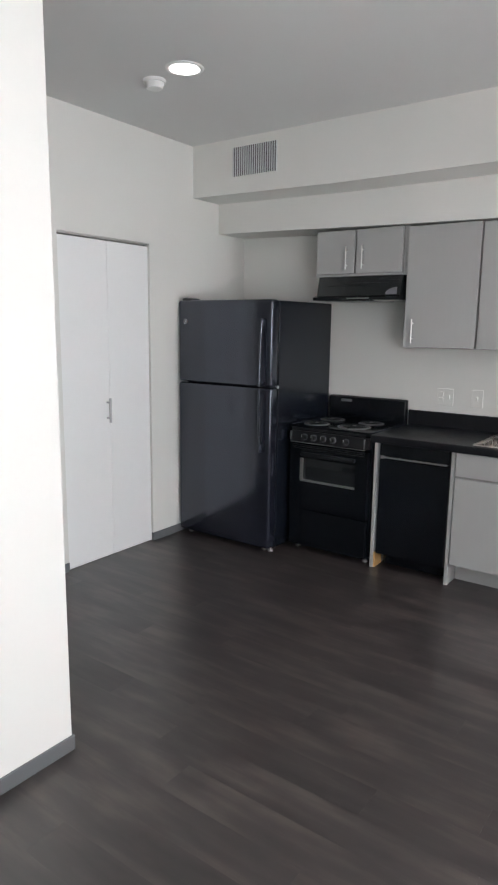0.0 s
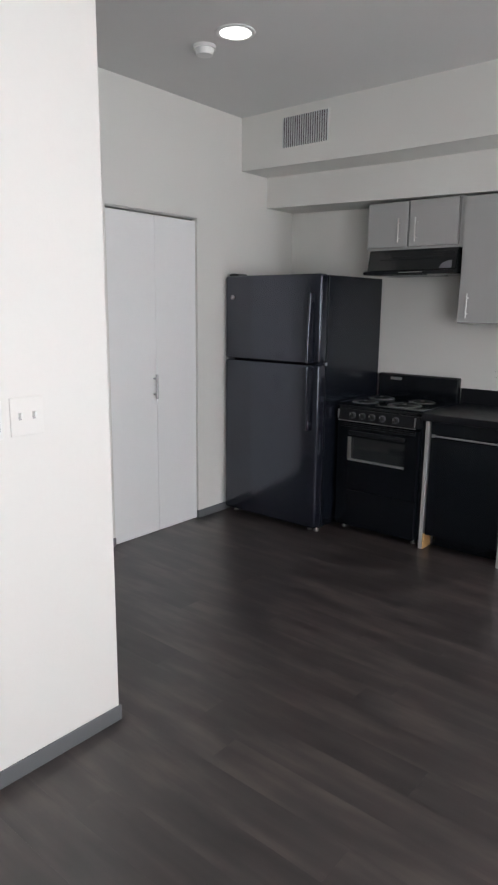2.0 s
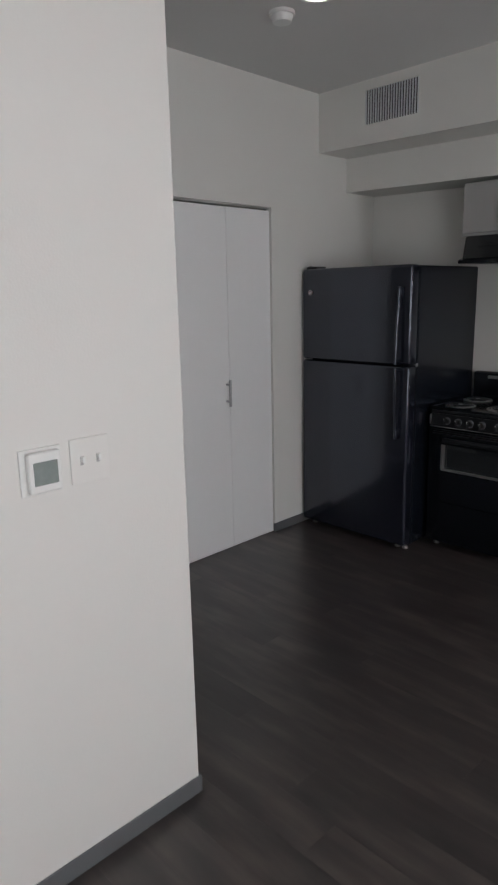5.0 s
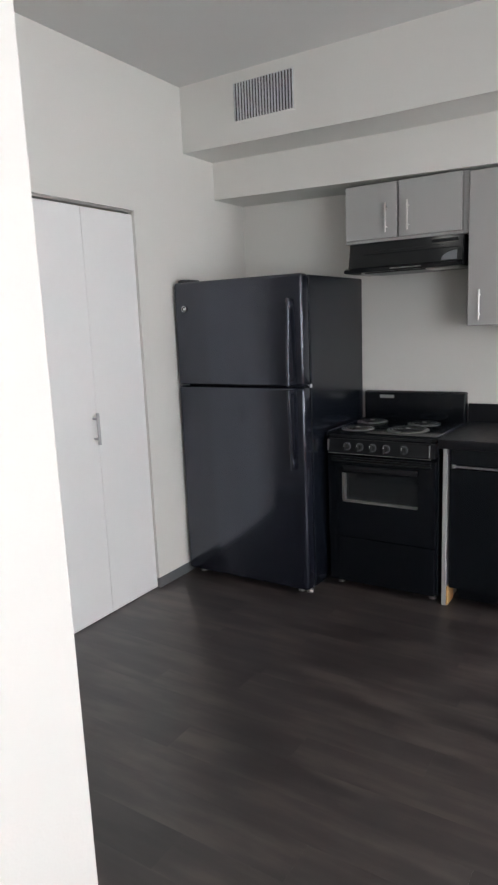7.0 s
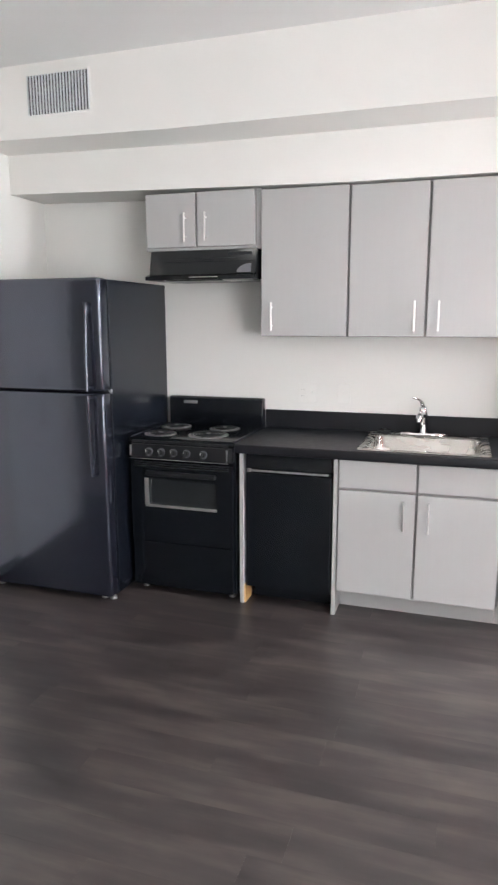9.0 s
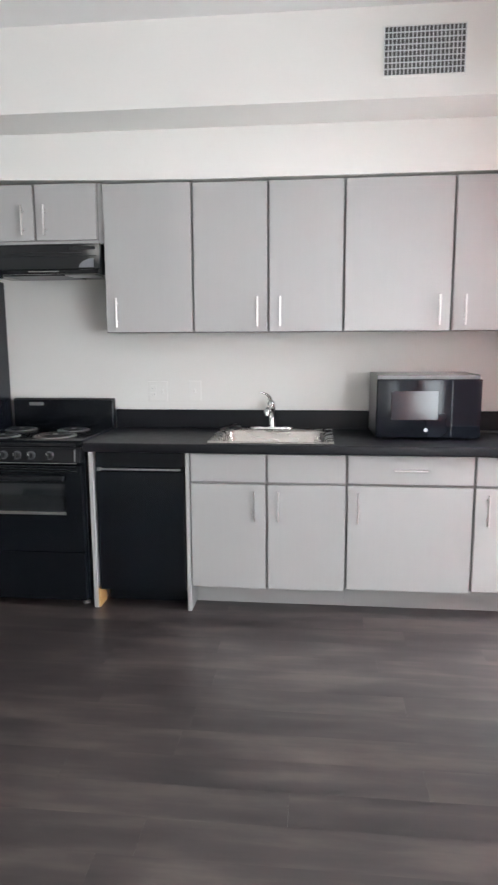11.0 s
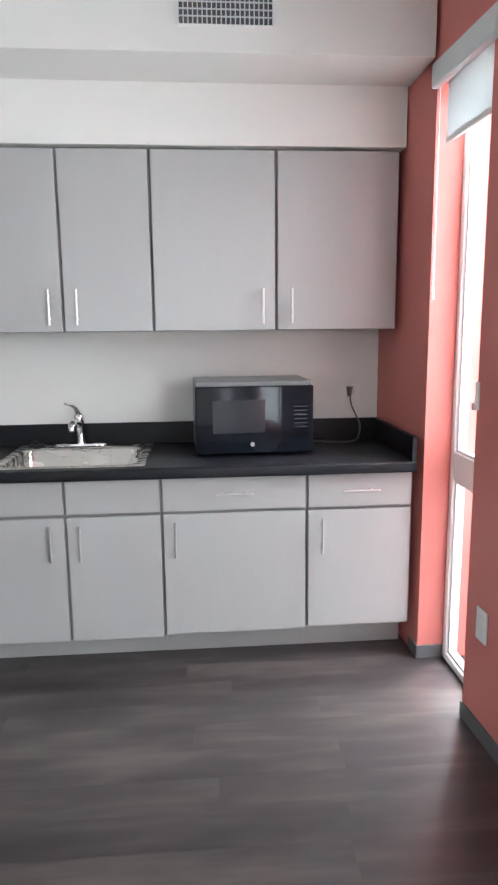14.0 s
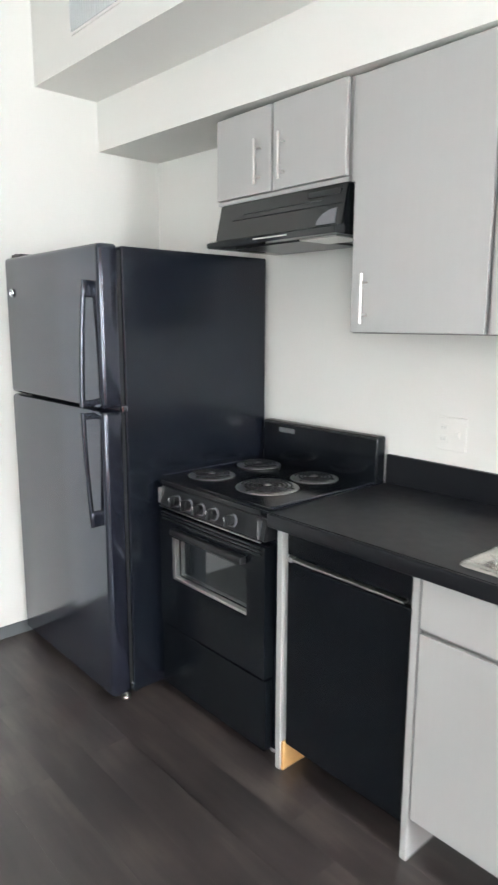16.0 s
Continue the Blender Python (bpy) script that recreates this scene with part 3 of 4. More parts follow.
def hood():
    X0, X1 = 0.915, 1.572
    h = thing("range_hood", ((X0 + X1) / 2, -0.2, 1.76), "black under-cabinet range hood with a slanted visor", "range hood")

    def prof(bm, x0, x1, pts, bev):
        a = [bm.verts.new((x0, y, z)) for y, z in pts]
        b = [bm.verts.new((x1, y, z)) for y, z in pts]
        bm.faces.new(a)
        bm.faces.new(b[::-1])
        for i in range(len(pts)):
            j = (i + 1) % len(pts)
            bm.faces.new((a[i], a[j], b[j], b[i]))
        bmesh.ops.bevel(bm, geom=list(bm.edges), offset=bev, segments=2, affect="EDGES")
    shade(shape("canopy", M_HOOD, lambda bm: prof(bm, X0 + 0.012, X1, [(-0.02, 1.812), (-0.362, 1.812), (-0.33, 1.950), (-0.02, 1.950)], 0.004), h))
    shade(shape("visor", M_HOOD, lambda bm: prof(bm, X0 + 0.002, X1 + 0.004, [(-0.02, 1.787), (-0.396, 1.787), (-0.399, 1.806), (-0.36, 1.818), (-0.02, 1.818)], 0.003), h))
    box("slot", X0 + 0.10, X1 - 0.02, -0.3475, -0.339, 1.884, 1.887, M_MATTE, 0.001, h)
    box("slot", X0 + 0.16, X1 - 0.10, -0.3430, -0.335, 1.903, 1.905, M_PANEL, 0.0005, h)
    box("switch_plate", X1 - 0.17, X1 - 0.03, -0.3400, -0.332, 1.917, 1.934, M_PANEL, 0.001, h)
    # bright reflection on the canopy front, shaped as a pale grey patch
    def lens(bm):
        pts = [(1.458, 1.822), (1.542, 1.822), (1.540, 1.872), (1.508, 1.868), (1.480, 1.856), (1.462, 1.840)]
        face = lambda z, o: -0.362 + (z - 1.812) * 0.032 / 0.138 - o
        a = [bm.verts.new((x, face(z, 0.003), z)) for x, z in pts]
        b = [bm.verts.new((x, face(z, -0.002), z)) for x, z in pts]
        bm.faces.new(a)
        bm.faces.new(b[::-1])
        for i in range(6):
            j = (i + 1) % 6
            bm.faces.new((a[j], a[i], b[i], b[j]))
    tagged(shape("sheen_patch", M_SHEEN_RING, lens, h), "pale grey patch for the reflection on the hood front")
    tagged(box("lip_trim", 1.19, 1.36, -0.4000, -0.393, 1.797, 1.802, M_NICKEL, 0.001, h), "thin bright trim on the front lip")
    box("filter", X0 + 0.10, X1 - 0.18, -0.33, -0.06, 1.783, 1.7875, M_PANEL, 0.002, h)
    tagged(box("light_cover", X1 - 0.20, X1 - 0.03, -0.35, -0.20, 1.782, 1.7875, M_NICKEL, 0.002, h), "frosted lamp cover")


hood()


def dishwasher():
    X0, X1, YF = 1.588, 2.058, -0.598
    d = thing("dishwasher", ((X0 + X1) / 2, -0.3, 0), "black built-in dishwasher with a thin steel handle strip", "dishwasher")
    box("body", X0 + 0.004, X1 - 0.004, YF + 0.05, -0.03, 0.09, 0.858, M_PLAST, 0, d)
    box("control_strip", X0, X1, YF, YF + 0.05, 0.776, 0.858, M_OVEN, 0.004, d)
    box("door", X0, X1, YF, YF + 0.05, 0.10, 0.752, M_OVEN, 0.005, d)
    box("handle_recess", X0 + 0.004, X1 - 0.004, YF + 0.02, YF + 0.05, 0.752, 0.776, M_MATTE, 0, d)
    tagged(box("handle_strip", X0 + 0.012, X1 - 0.018, YF - 0.012, YF + 0.012, 0.762, 0.769, M_NICKEL, 0.002, d), "thin bright handle strip")
    box("handle_block", X0 + 0.012, X0 + 0.03, YF - 0.014, YF + 0.01, 0.757, 0.775, M_NICKEL, 0.003, d)
    box("toe_panel", X0 + 0.02, X1 - 0.004, -0.51, -0.49, 0.012, 0.098, M_OVEN, 0.002, d)
    for x in (X0 + 0.08, X1 - 0.05):
        shape("foot", M_PLAST, lambda bm, x=x: add_cyl(bm, (x, -0.40, 0.045), (0, 0, 1), 0.015, 0.09, 12), d)


dishwasher()
pb = box("plywood_block", 1.5765, 1.586, -0.605, -0.49, 0, 0.105, M_PLY, 0.002)
tagged(pb, "raw yellow plywood block on the floor beside the dishwasher", "wood block")


# ---- cabinets ----
G = 0.007


def door_leaf(parent, x0, x1, yf, z0, z1, name="door"):
    return box(name, x0 + G, x1 - G, yf, yf + 0.019, z0, z1, M_CAB, 0.0016, parent)


def wall_cabinet(x0, x1, z0, z1, doors, label, lip=0.0):
    """doors: (x0, x1, handle x, handle z)"""
    c = thing("wall_cabinet", ((x0 + x1) / 2, -0.15, z0), label, "wall cabinet", "grey wall cabinets")
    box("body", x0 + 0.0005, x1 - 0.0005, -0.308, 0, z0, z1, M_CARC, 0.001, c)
    if lip:
        box("bottom_rail", x0 + 0.001, x1 - 0.001, -0.318, -0.3085, z0 + 0.0005, z0 + lip, M_CAB, 0.001, c)
    for a, b, hx, hz in doors:
        d = door_leaf(c, a, b, -0.329, z0 + 0.004 + lip, z1 - 0.004)
        bar_handle(d, hx, -0.329, hz, 0.155, (0, 0, 1), (0, -1, 0))
    return c


UZ0, UZ1, UH = 1.473, 2.2515, 1.582
wall_cabinet(0.895, 1.560, 1.953, 2.266, [(0.895, 1.210, 1.148, 2.075), (1.210, 1.560, 1.272, 2.075)], "short grey two-door wall cabinet above the range hood", 0.014)
setting(box("trim", 1.560, 1.5855, -0.305, 0, 1.953, 2.265, M_CAB, 0.001), "grey filler strip between cabinets", "filler strip")
wall_cabinet(1.586, 2.074, UZ0, 2.257, [(1.586, 2.074, 1.655, UH)], "grey single-door wall cabinet with a nickel bar pull")
wall_cabinet(2.074, 2.876, UZ0, UZ1, [(2.074, 2.479, 2.422, UH), (2.479, 2.876, 2.543, UH)], "grey two-door wall cabinet above the sink")
wall_cabinet(2.876, 3.431, UZ0, UZ1, [(2.876, 3.431, 3.368, UH)], "wide grey single-door wall cabinet above the microwave")
wall_cabinet(3.431, 3.989, UZ0, UZ1, [(3.431, 3.986, 3.498, UH)], "grey single-door wall cabinet against the red wall")


def base_cabinet(x0, x1, fronts, label, low=0.152):
    """fronts: (x0, x1, door handle x, drawer pull or None); low: the doors' lower edge"""
    c = thing("base_cabinet", ((x0 + x1) / 2, -0.3, 0), label, "base cabinet", "grey base cabinets")
    def carcass(bm):
        a, b = x0 + 0.0005, x1 - 0.0005
        add_box(bm, a, a + 0.016, -0.575, -0.026, low + 0.014, 0.8625)
        add_box(bm, b - 0.016, b, -0.575, -0.026, low + 0.014, 0.8625)
        add_box(bm, a, b, -0.026, -0.01, low - 0.002, 0.8625)
        add_box(bm, a, b, -0.59, -0.026, low - 0.002, low + 0.014)
        add_box(bm, a, b, -0.59, -0.575, low + 0.014, 0.8625)
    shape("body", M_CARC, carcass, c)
    box("kick_plate", x0 + 0.0005, x1 - 0.0005, -0.462, -0.444, 0, low - 0.002, M_CAB, 0.001, c)
    for a, b, hx, pull in fronts:
        d = door_leaf(c, a, b, -0.611, low, 0.698)
        bar_handle(d, hx, -0.611, 0.590, 0.155, (0, 0, 1), (0, -1, 0))
        w = door_leaf(c, a, b, -0.611, 0.713, 0.856, "drawer_front")
        if pull:
            bar_handle(w, (a + b) / 2, -0.611, 0.787, 0.165, (1, 0, 0), (0, -1, 0))
    return c


for x0, x1, lab in ((1.5545, 1.576, "grey end panel between range and dishwasher, down to the floor"), (2.07, 2.0905, "grey end panel between dishwasher and sink cabinet")):
    tagged(box("end_panel", x0, x1, -0.611, -0.02, 0, 0.8625, M_CAB, 0.001), lab, "end panel")
base_cabinet(2.091, 2.898, [(2.091, 2.491, 2.430, False), (2.491, 2.898, 2.553, False)], "grey two-door sink base cabinet with false drawer fronts", 0.141)
base_cabinet(2.898, 3.527, [(2.898, 3.527, 2.955, True)], "wide grey base cabinet with one drawer and one door")
base_cabinet(3.527, 4.0, [(3.527, 3.995, 3.592, True)], "grey base cabinet with one drawer beside the red wall", 0.160)

# ---- counter with splash and sink ----
CT = 0.909
SX0, SX1, SY0, SY1 = 2.178, 2.834, -0.590, -0.026
RX = 4.000


def counter(bm):
    hx0, hx1, hy0, hy1 = SX0 + 0.02, SX1 - 0.02, SY0 + 0.02, SY1 - 0.02
    z0 = CT - 0.042
    add_box(bm, 1.5335, hx0, -0.628, -0.001, z0, CT)
    add_box(bm, hx1, RX, -0.628, -0.001, z0, CT)
    add_box(bm, hx0, hx1, -0.628, hy0, z0, CT)
    add_box(bm, hx0, hx1, hy1, -0.001, z0, CT)


top = thing("countertop", (2.75, -0.3, CT - 0.045), "black laminate countertop with backsplash and side splash", "countertop")
shape("slab", M_COUNTER, counter, top)
shade(box("front_edge", 1.535, RX, -0.644, -0.6285, CT - 0.046, CT - 0.0005, M_COUNTER, 0.007, top, 3))
box("backsplash", 1.529, RX, -0.021, -0.0008, CT + 0.0005, 1.018, M_COUNTER, 0.003, top)
shape("side_splash", M_COUNTER, lambda bm: add_box(bm, 3.9785, 3.9985, -0.64, -0.0215, CT + 0.0005, 1.018, 0.003), top)


def sink():
    s = thing("sink", ((SX0 + SX1) / 2, -0.33, CT), "brushed stainless steel drop-in single-bowl sink", "sink")

    def build(bm):
        n = 8

        def rr(x0, x1, y0, y1, r, z):
            out = []
            for cx, cy, a0 in ((x1 - r, y1 - r, 0), (x0 + r, y1 - r, 90), (x0 + r, y0 + r, 180), (x1 - r, y0 + r, 270)):
                for k in range(n + 1):
                    a = radians(a0 + 90 * k / n)
                    out.append(bm.verts.new((cx + r * math.cos(a), cy + r * math.sin(a), z)))
            return out
        bx0, bx1, by0, by1 = SX0 + 0.045, SX1 - 0.045, SY0 + 0.035, SY1 - 0.11
        loops = [rr(SX0, SX1, SY0, SY1, 0.025, CT + 0.001), rr(SX0 + 0.004, SX1 - 0.004, SY0 + 0.004, SY1 - 0.004, 0.024, CT + 0.007),
                 rr(SX0 + 0.014, SX1 - 0.014, SY0 + 0.014, SY1 - 0.014, 0.02, CT + 0.008), rr(bx0 - 0.008, bx1 + 0.008, by0 - 0.008, by1 + 0.008, 0.07, CT + 0.004),
                 rr(bx0, bx1, by0, by1, 0.07, CT - 0.004), rr(bx0 + 0.008, bx1 - 0.008, by0 + 0.008, by1 - 0.008, 0.07, CT - 0.15),
                 rr(bx0 + 0.03, bx1 - 0.03, by0 + 0.03, by1 - 0.03, 0.05, CT - 0.175), rr(bx0 + 0.20, bx1 - 0.20, by0 + 0.15, by1 - 0.15, 0.03, CT - 0.18)]
        for a, b in zip(loops, loops[1:]):
            for k in range(len(a)):
                bm.faces.new((a[k], a[(k + 1) % len(a)], b[(k + 1) % len(a)], b[k]))
        bm.faces.new(loops[-1])
    shade(shape("basin", M_STEEL, build, s, True), 50)
    shape("drain", M_CHROME, lambda bm: (add_torus(bm, ((SX0 + SX1) / 2, -0.36, CT - 0.177), 0.042, 0.005, 30), add_cyl(bm, ((SX0 + SX1) / 2, -0.36, CT - 0.179), (0, 0, 1), 0.038, 0.004)), s, True)


sink()
st = thing("sink_stopper", (2.262, -0.075, CT + 0.008), "round black rubber sink stopper lying on the sink ledge", "sink stopper")
shade(shape("disc", M_PLAST, lambda bm: (add_cyl(bm, (2.262, -0.075, CT + 0.014), (0, 0, 1), 0.045, 0.013, 30, 0.038), add_cyl(bm, (2.262, -0.075, CT + 0.026), (0, 0, 1), 0.012, 0.014, 16)), st, True))


def faucet():
    fx, fy, z = 2.480, -0.078, CT + 0.008
    f = thing("faucet", (fx, fy, z), "chrome single-lever kitchen faucet on the sink ledge", "faucet")

    def plate(bm):
        n = 40
        rings = []
        for q, h in ((1.0, 0.0), (1.0, 0.007), (0.93, 0.012), (0.4, 0.016)):
            ring = []
            for k in range(n):
                a = 2 * math.pi * k / n
                c, sn = math.cos(a), math.sin(a)
                ring.append(bm.verts.new((fx + q * 0.132 * math.copysign(abs(c) ** 0.7, c), fy + q * 0.029 * math.copysign(abs(sn) ** 0.8, sn), z + h)))
            rings.append(ring)
        for a, b in zip(rings, rings[1:]):
            for k in range(n):
                bm.faces.new((a[k], a[(k + 1) % n], b[(k + 1) % n], b[k]))
        bm.faces.new(rings[-1])
        bm.faces.new(rings[0][::-1])
    shade(shape("base_plate", M_CHROME, plate, f, True), 50)
    shade(shape("column", M_CHROME, lambda bm: add_tube(bm, [(fx + 0.004, fy, z + 0.006), (fx + 0.003, fy, z + 0.03), (fx, fy, z + 0.08), (fx - 0.002, fy - 0.002, z + 0.125), (fx - 0.004, fy - 0.004, z + 0.155), (fx - 0.006, fy - 0.006, z + 0.17)], [0.027, 0.022, 0.021, 0.026, 0.024, 0.009], 18), f, True), 60)
    shade(shape("spout", M_CHROME, lambda bm: add_tube(bm, [(fx - 0.003, fy - 0.006, z + 0.105), (fx - 0.006, fy - 0.045, z + 0.126), (fx - 0.012, fy - 0.085, z + 0.13), (fx - 0.016, fy - 0.11, z + 0.122), (fx - 0.018, fy - 0.118, z + 0.106), (fx - 0.018, fy - 0.118, z + 0.09)], [0.019, 0.018, 0.016, 0.018, 0.019, 0.017], 14), f, True), 60)
    shade(shape("aerator", M_PANEL, lambda bm: add_cyl(bm, (fx - 0.018, fy - 0.118, z + 0.088), (0, 0, 1), 0.012, 0.006, 16), f, True))
    shade(shape("lever", M_CHROME, lambda bm: add_tube(bm, [(fx - 0.004, fy - 0.004, z + 0.158), (fx - 0.012, fy - 0.018, z + 0.188), (fx - 0.028, fy - 0.036, z + 0.206), (fx - 0.060, fy - 0.055, z + 0.217)], [0.016, 0.012, 0.009, 0.007], 12, 0.7), f, True), 60)


faucet()


# ---- microwave ----
def microwave():
    X0, X1, Y0, Y1, Z0, Z1 = 3.045, 3.582, -0.42, -0.06, CT + 0.012, 1.236
    m = thing("microwave", ((X0 + X1) / 2, -0.25, CT), "black countertop microwave oven, door closed, standing on the counter", "microwave")
    box("cabinet", X0 + 0.004, X1 - 0.004, Y0 + 0.03, Y1, Z0, Z1 + 0.012, M_MWTOP, 0.004, m)
    shade(box("front", X0, X1, Y0, Y0 + 0.032, Z0, Z1 - 0.009, M_MWF, 0.006, m, 3))
    box("door_window", X0 + 0.075, X0 + 0.315, Y0 - 0.003, Y0 + 0.002, Z0 + 0.095, Z1 - 0.07, M_MWWIN, 0.001, m)
    box("door_gap", X0 + 0.385, X0 + 0.388, Y0 - 0.001, Y0 + 0.004, Z0 + 0.004, Z1 - 0.012, M_MWF, 0, m)
    for k in range(6):
        box("key", X1 - 0.088, X1 - 0.03, Y0 - 0.0012, Y0 + 0.002, Z1 - 0.105 - 0.019 * k, Z1 - 0.101 - 0.019 * k, M_MWF, 0.0005, m)
    tagged(shade(shape("badge", M_PULL, lambda bm: add_cyl(bm, (X0 + 0.256, Y0 - 0.001, Z0 + 0.042), (0, 1, 0), 0.010, 0.004, 24), m, True)), "round silver badge")
    for x in (X0 + 0.05, X1 - 0.05):
        for y in (Y0 + 0.06, Y1 - 0.05):
            shape("foot", M_PLAST, lambda bm, x=x, y=y: add_cyl(bm, (x, y, CT + 0.0065), (0, 0, 1), 0.014, 0.013, 14), m)
    def cord(bm):
        pts = [(3.862, -0.035, 1.145), (3.866, -0.045, 1.09), (3.892, -0.05, 1.03), (3.906, -0.07, 0.985), (3.885, -0.11, 0.93), (3.84, -0.15, CT + 0.006), (3.75, -0.15, CT + 0.006), (3.68, -0.12, CT + 0.006), (3.60, -0.11, CT + 0.006), (3.545, -0.10, 0.93)]
        vs = [Vector(p) for p in pts]
        fine = []
        for i in range(len(vs) - 1):
            p0, p1, p2, p3 = vs[max(i - 1, 0)], vs[i], vs[i + 1], vs[min(i + 2, len(vs) - 1)]
            for k in range(6):
                u = k / 6
                fine.append(0.5 * (2 * p1 + (p2 - p0) * u + (2 * p0 - 5 * p1 + 4 * p2 - p3) * u * u + (3 * p1 - p0 - 3 * p2 + p3) * u ** 3))
        fine.append(vs[-1])
        add_tube(bm, fine, 0.0042, 8)
        add_cyl(bm, (3.8605, -0.026, 1.155), (0, 0, 1), 0.010, 0.05, 14, 0.017)
    shade(shape("power_cord", M_CORD, cord, m, True), 50)
    m.rotation_euler = (0, 0, radians(2.5))


microwave()


# ---- plates on the walls ----
def plate_north(x0, x1, z0, z1, gangs, label, cat):
    p = thing("wall_plate", ((x0 + x1) / 2, 0, (z0 + z1) / 2), label, cat)
    box("plate", x0, x1, -0.005, 0, z0, z1, M_PLATE, 0.002, p)
    n = len(gangs)
    for i, g in enumerate(gangs):
        c = x0 + (x1 - x0) * (i + 0.5) / n
        zc = (z0 + z1) / 2
        if g == "outlet":
            for dz in (-0.02, 0.02):
                box("socket", c - 0.016, c + 0.016, -0.0085, -0.004, zc + dz - 0.014, zc + dz + 0.014, M_PLATE, 0.001, p)
                for dx in (-0.006, 0.006):
                    box("slot", c + dx - 0.0012, c + dx + 0.0012, -0.009, -0.0075, zc + dz - 0.004, zc + dz + 0.006, M_DIM, 0, p)
        else:
            box("toggle", c - 0.005, c + 0.005, -0.016, -0.004, zc - 0.011, zc + 0.012, M_PLATE, 0.002, p)


plate_north(1.731, 1.846, 1.068, 1.186, ["outlet", "switch"], "white two-gang outlet and switch plate on the kitchen wall", "outlet plate")
plate_north(1.974, 2.051, 1.070, 1.190, ["switch"], "white single switch plate on the kitchen wall", "switch plate")
plate_north(3.828, 3.900, 1.075, 1.192, ["outlet"], "white outlet plate with a black plug in it", "outlet plate")

# outlet on the red wall
po = thing("wall_plate", (redx(-1.225), -1.225, 0.43), "white outlet plate low on the red wall", "outlet plate")
po.rotation_euler = (0, 0, math.atan(SLOPE))
for nm, b, mat in (("plate", (-0.007, -0.0005, -0.037, 0.037, -0.06, 0.06), M_WHITEP), ("socket", (-0.0095, -0.006, -0.016, 0.016, 0.006, 0.034), M_WHITEP), ("socket", (-0.0095, -0.006, -0.016, 0.016, -0.034, -0.006), M_WHITEP)):
    bm = bmesh.new()
    add_box(bm, *b, 0.0015)
    mesh_object(nm, bm, mat, po)

# thermostat and light switches on the partition
PX = 1.527
t = thing("thermostat", (PX, -3.5625, 1.216), "square white thermostat with a grey-green screen", "thermostat")
box("wall_plate", PX, PX + 0.006, -3.604, -3.492, 1.156, 1.274, M_WHITEP, 0.002, t)
box("case", PX + 0.005, PX + 0.026, -3.589, -3.502, 1.163, 1.267, M_WHITEP, 0.006, t, 3)
tagged(box("screen", PX + 0.024, PX + 0.0275, -3.577, -3.513, 1.184, 1.243, M_LCD, 0.001, t), "grey-green display")
p = thing("wall_plate", (PX, -3.414, 1.219), "white two-gang toggle light switch plate", "switch plate")
box("plate", PX, PX + 0.006, -3.466, -3.352, 1.159, 1.279, M_PLATE, 0.002, p)
for c in (-3.434, -3.386):
    box("slot", PX + 0.0055, PX + 0.0068, c - 0.005, c + 0.005, 1.208, 1.231, M_DIM, 0, p)
    box("toggle", PX + 0.005, PX + 0.019, c - 0.0045, c + 0.0045, 1.215, 1.232, M_WHITEP, 0.002, p)


# ---- vents ----
def vent(x0, x1, z0, z1, crate, label):
    v = thing("air_vent", ((x0 + x1) / 2, -0.655, (z0 + z1) / 2), label, "air vent")
    y = -0.655

    def fr(bm):
        f = 0.011
        add_box(bm, x0 - f, x0, y - 0.004, y, z0 - f, z1 + f, 0.0015)
        add_box(bm, x1, x1 + f, y - 0.004, y, z0 - f, z1 + f, 0.0015)
        add_box(bm, x0, x1, y - 0.006, y, z1, z1 + f, 0.002)
        add_box(bm, x0, x1, y - 0.006, y, z0 - f, z0, 0.002)
    shape("frame", M_WALL, fr, v)
    # dark sheet on the bulkhead face gives the shade between the fins
    box("duct_shade", x0, x1, y - 0.0012, y - 0.0004, z0, z1, M_DUCT_SHADE, 0, v)
    n = 20
    for i in range(n + 1):
        x = x0 + (x1 - x0) * i / n
        box("fin", x - 0.002, x + 0.002, y - 0.012, y - 0.0014, z0, z1, M_VAL, 0.0005, v)
    if crate:
        for i in range(1, 8):
            z = z0 + (z1 - z0) * i / 8
            box("bar", x0, x1, y - 0.010, y - 0.0014, z - 0.0014, z + 0.0014, M_VAL, 0.0005, v)


vent(0.396, 0.762, 2.640, 2.832, False, "white supply air vent with vertical fins on the bulkhead")
vent(3.026, 3.380, 2.606, 2.806, True, "white egg-crate return air vent on the bulkhead")

# ---- ceiling fixtures ----
lx, ly = 0.972, -1.812
dl = thing("recessed_light", (lx, ly, CEIL), "round white recessed ceiling downlight, switched on", "ceiling light")
shade(shape("trim_ring", M_WHITEP, lambda bm: add_torus(bm, (lx, ly, CEIL - 0.002), 0.088, 0.012, 48, 10, 0.6), dl, True), 60)
tagged(shape("lens", M_LAMP, lambda bm: add_cyl(bm, (lx, ly, CEIL - 0.003), (0, 0, 1), 0.082, 0.006, 40), dl), "glowing white lens")
sx, sy = 0.728, -1.78
sd = thing("smoke_detector", (sx, sy, CEIL), "small round white smoke detector on the ceiling", "smoke detector")
shade(shape("base", M_WHITEP, lambda bm: add_cyl(bm, (sx, sy, CEIL - 0.008), (0, 0, 1), 0.06, 0.016, 36), sd, True))
shade(shape("cap", M_WHITEP, lambda bm: add_cyl(bm, (sx, sy, CEIL - 0.03), (0, 0, -1), 0.052, 0.03, 36, 0.042), sd, True))

# ---- roller blind at the narrow window ----
BY0, BY1 = -1.165, -0.668
rb = thing("roller_blind", (redx(-0.86), -0.86, 2.43), "pale roller blind mostly rolled up under a square valance", "roller blind")


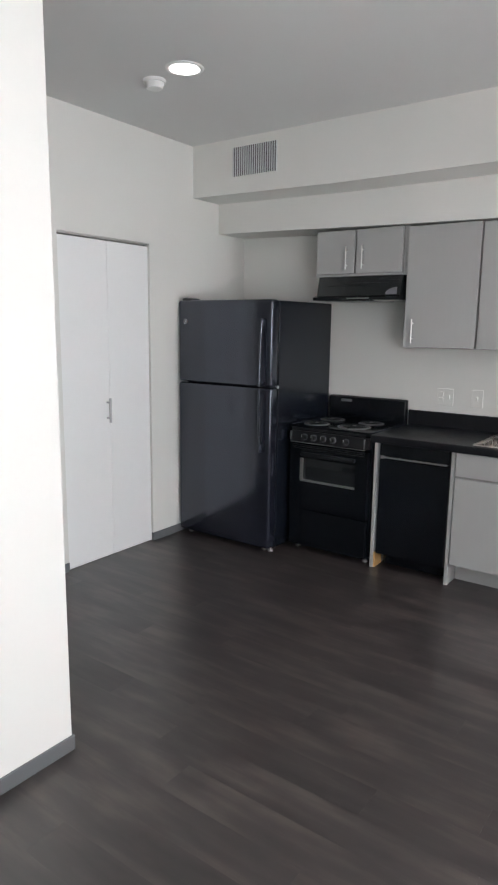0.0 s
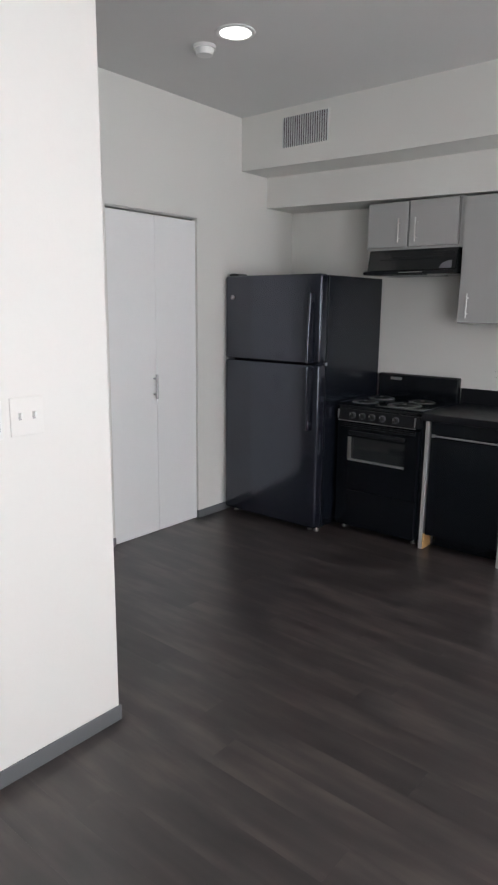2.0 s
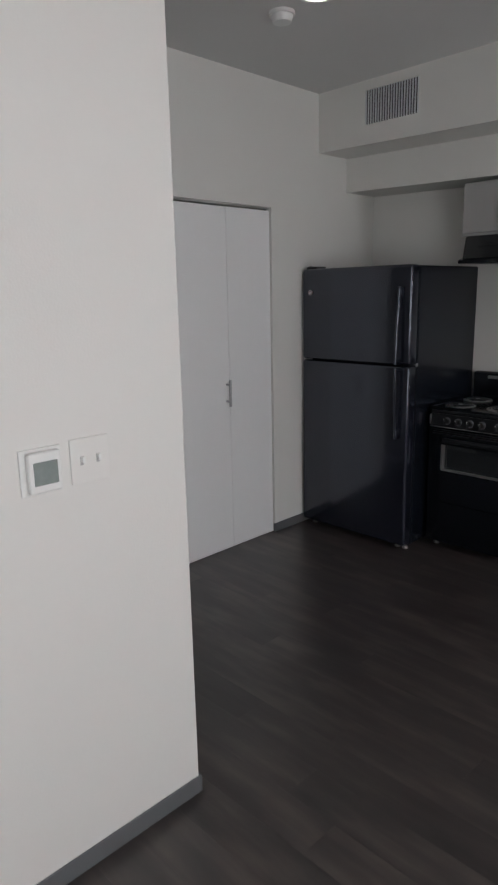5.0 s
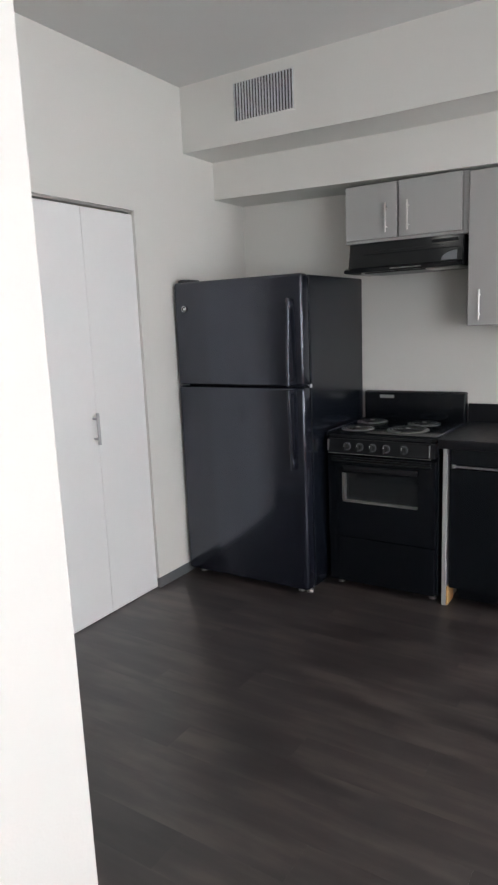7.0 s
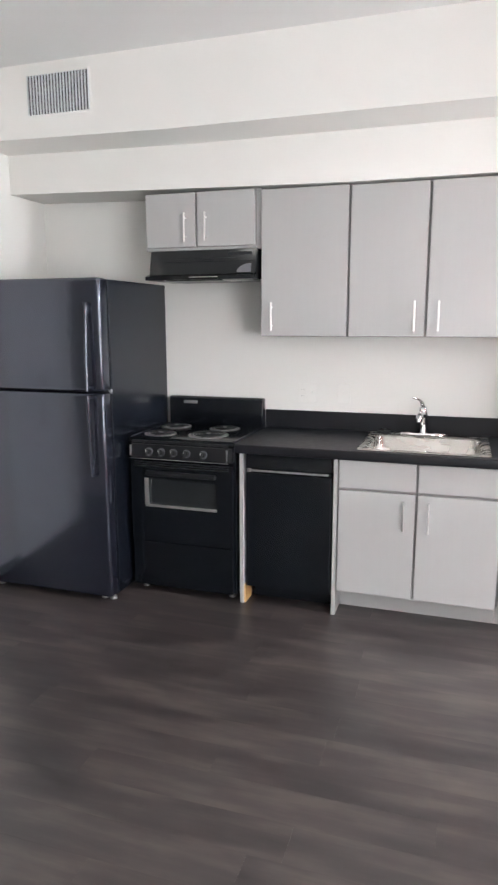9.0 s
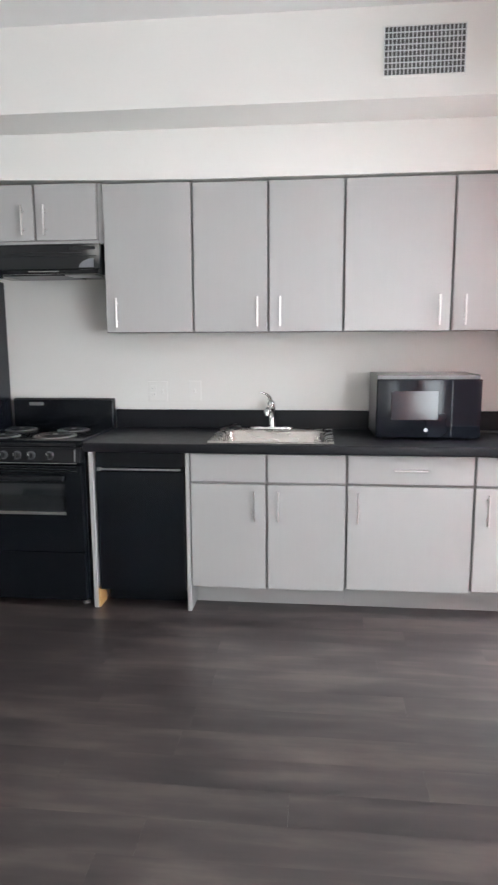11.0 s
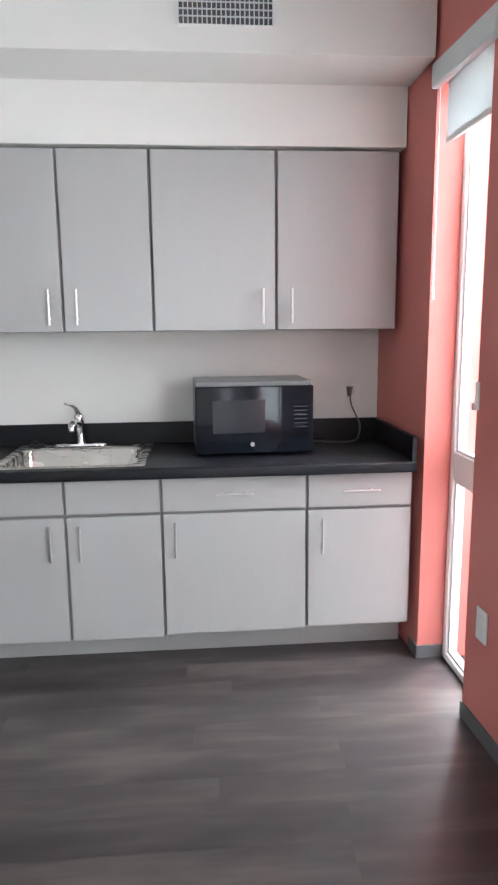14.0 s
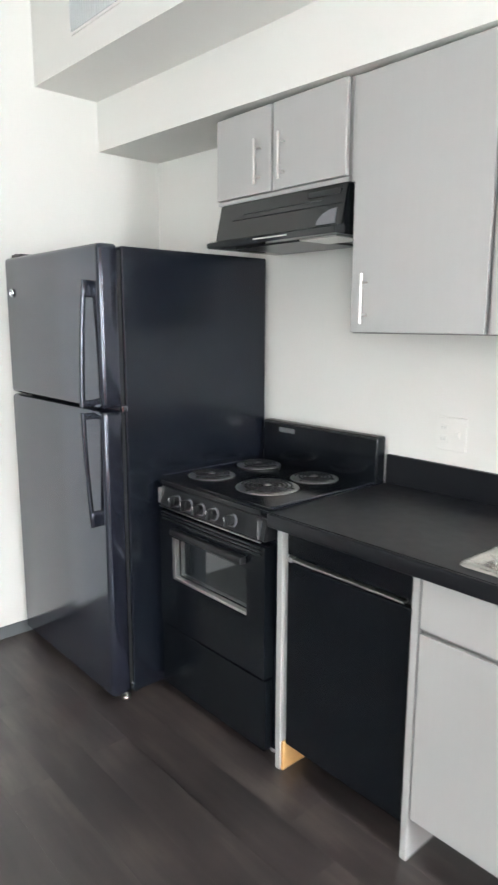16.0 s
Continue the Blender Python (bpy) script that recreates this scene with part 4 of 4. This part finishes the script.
def askew(bm, y0, y1, d0, d1, z0, z1, bev):
    a = [bm.verts.new((redx(y) - d, y, z)) for z in (z0, z1) for y, d in ((y0, d1), (y1, d1), (y1, d0), (y0, d0))]
    for q in ((0, 1, 2, 3), (7, 6, 5, 4), (0, 4, 5, 1), (1, 5, 6, 2), (2, 6, 7, 3), (3, 7, 4, 0)):
        bm.faces.new([a[k] for k in q])
    if bev:
        bmesh.ops.bevel(bm, geom=list(bm.edges), offset=bev, segments=2, affect="EDGES")


shape("valance", M_VAL, lambda bm: askew(bm, BY0, BY1, 0.002, 0.034, 2.390, 2.480, 0.003), rb)
shape("fabric", M_BLIND, lambda bm: askew(bm, -1.085, -0.705, -0.022, -0.019, 2.205, 2.415, 0), rb)
shape("bottom_rail", M_VINYLW, lambda bm: askew(bm, -1.085, -0.705, -0.026, -0.014, 2.182, 2.207, 0.003), rb)
shade(shape("pull_cord", M_WHITEP, lambda bm: add_tube(bm, [(redx(-0.69) - 0.008, -0.69, 2.39), (redx(-0.69) - 0.008, -0.69, 2.0), (redx(-0.69) - 0.008, -0.69, 1.62)], 0.004, 8), rb, True))
shape("cord_weight", M_WHITEP, lambda bm: add_box(bm, redx(-0.69) - 0.014, redx(-0.69) - 0.002, -0.696, -0.684, 1.59, 1.64, 0.003), rb)

cc = thing("cord_cleat", (redx(-1.115), -1.115, 1.24), "small white plastic cord cleat on the red wall edge", "cord cleat")
shape("clip", M_WHITEP, lambda bm: (askew(bm, -1.121, -1.106, 0.0005, 0.012, 1.19, 1.29, 0.002)), cc)
shape("hook", M_WHITEP, lambda bm: (askew(bm, -1.119, -1.108, 0.0115, 0.024, 1.19, 1.215, 0.002)), cc)

# ---- floor planks ----
PW, PL = 0.152, 1.22
cache = {}
random.seed(7)
rows = int(-SOUTH / PW) + 1
for r in range(rows):
    y1 = -r * PW
    y0 = max(y1 - PW, SOUTH)
    yc = (y0 + y1) / 2
    lo, hi = (1.531, 4.5) if yc < -3.12 else ((-2.5, 4.25) if yc < -2.1 else (-0.08, 4.25))
    x = lo - random.random() * PL * 0.9
    while x < hi:
        a, b = max(x, lo), min(x + PL, hi)
        x += PL
        if b - a < 0.03:
            continue
        key = (round(b - a, 3), round(y1 - y0, 3))
        if key not in cache:
            bm = bmesh.new()
            add_box(bm, -key[0] / 2 + 0.0001, key[0] / 2 - 0.0001, -key[1] / 2 + 0.0001, key[1] / 2 - 0.0001, -0.005, 0.0)
            me = bpy.data.meshes.new("plank")
            bm.to_mesh(me)
            bm.free()
            me.materials.append(M_PLANK)
            cache[key] = me
        ob = new("plank", cache[key])
        ob.location = ((a + b) / 2, yc, 0)
        ob.parent = floor
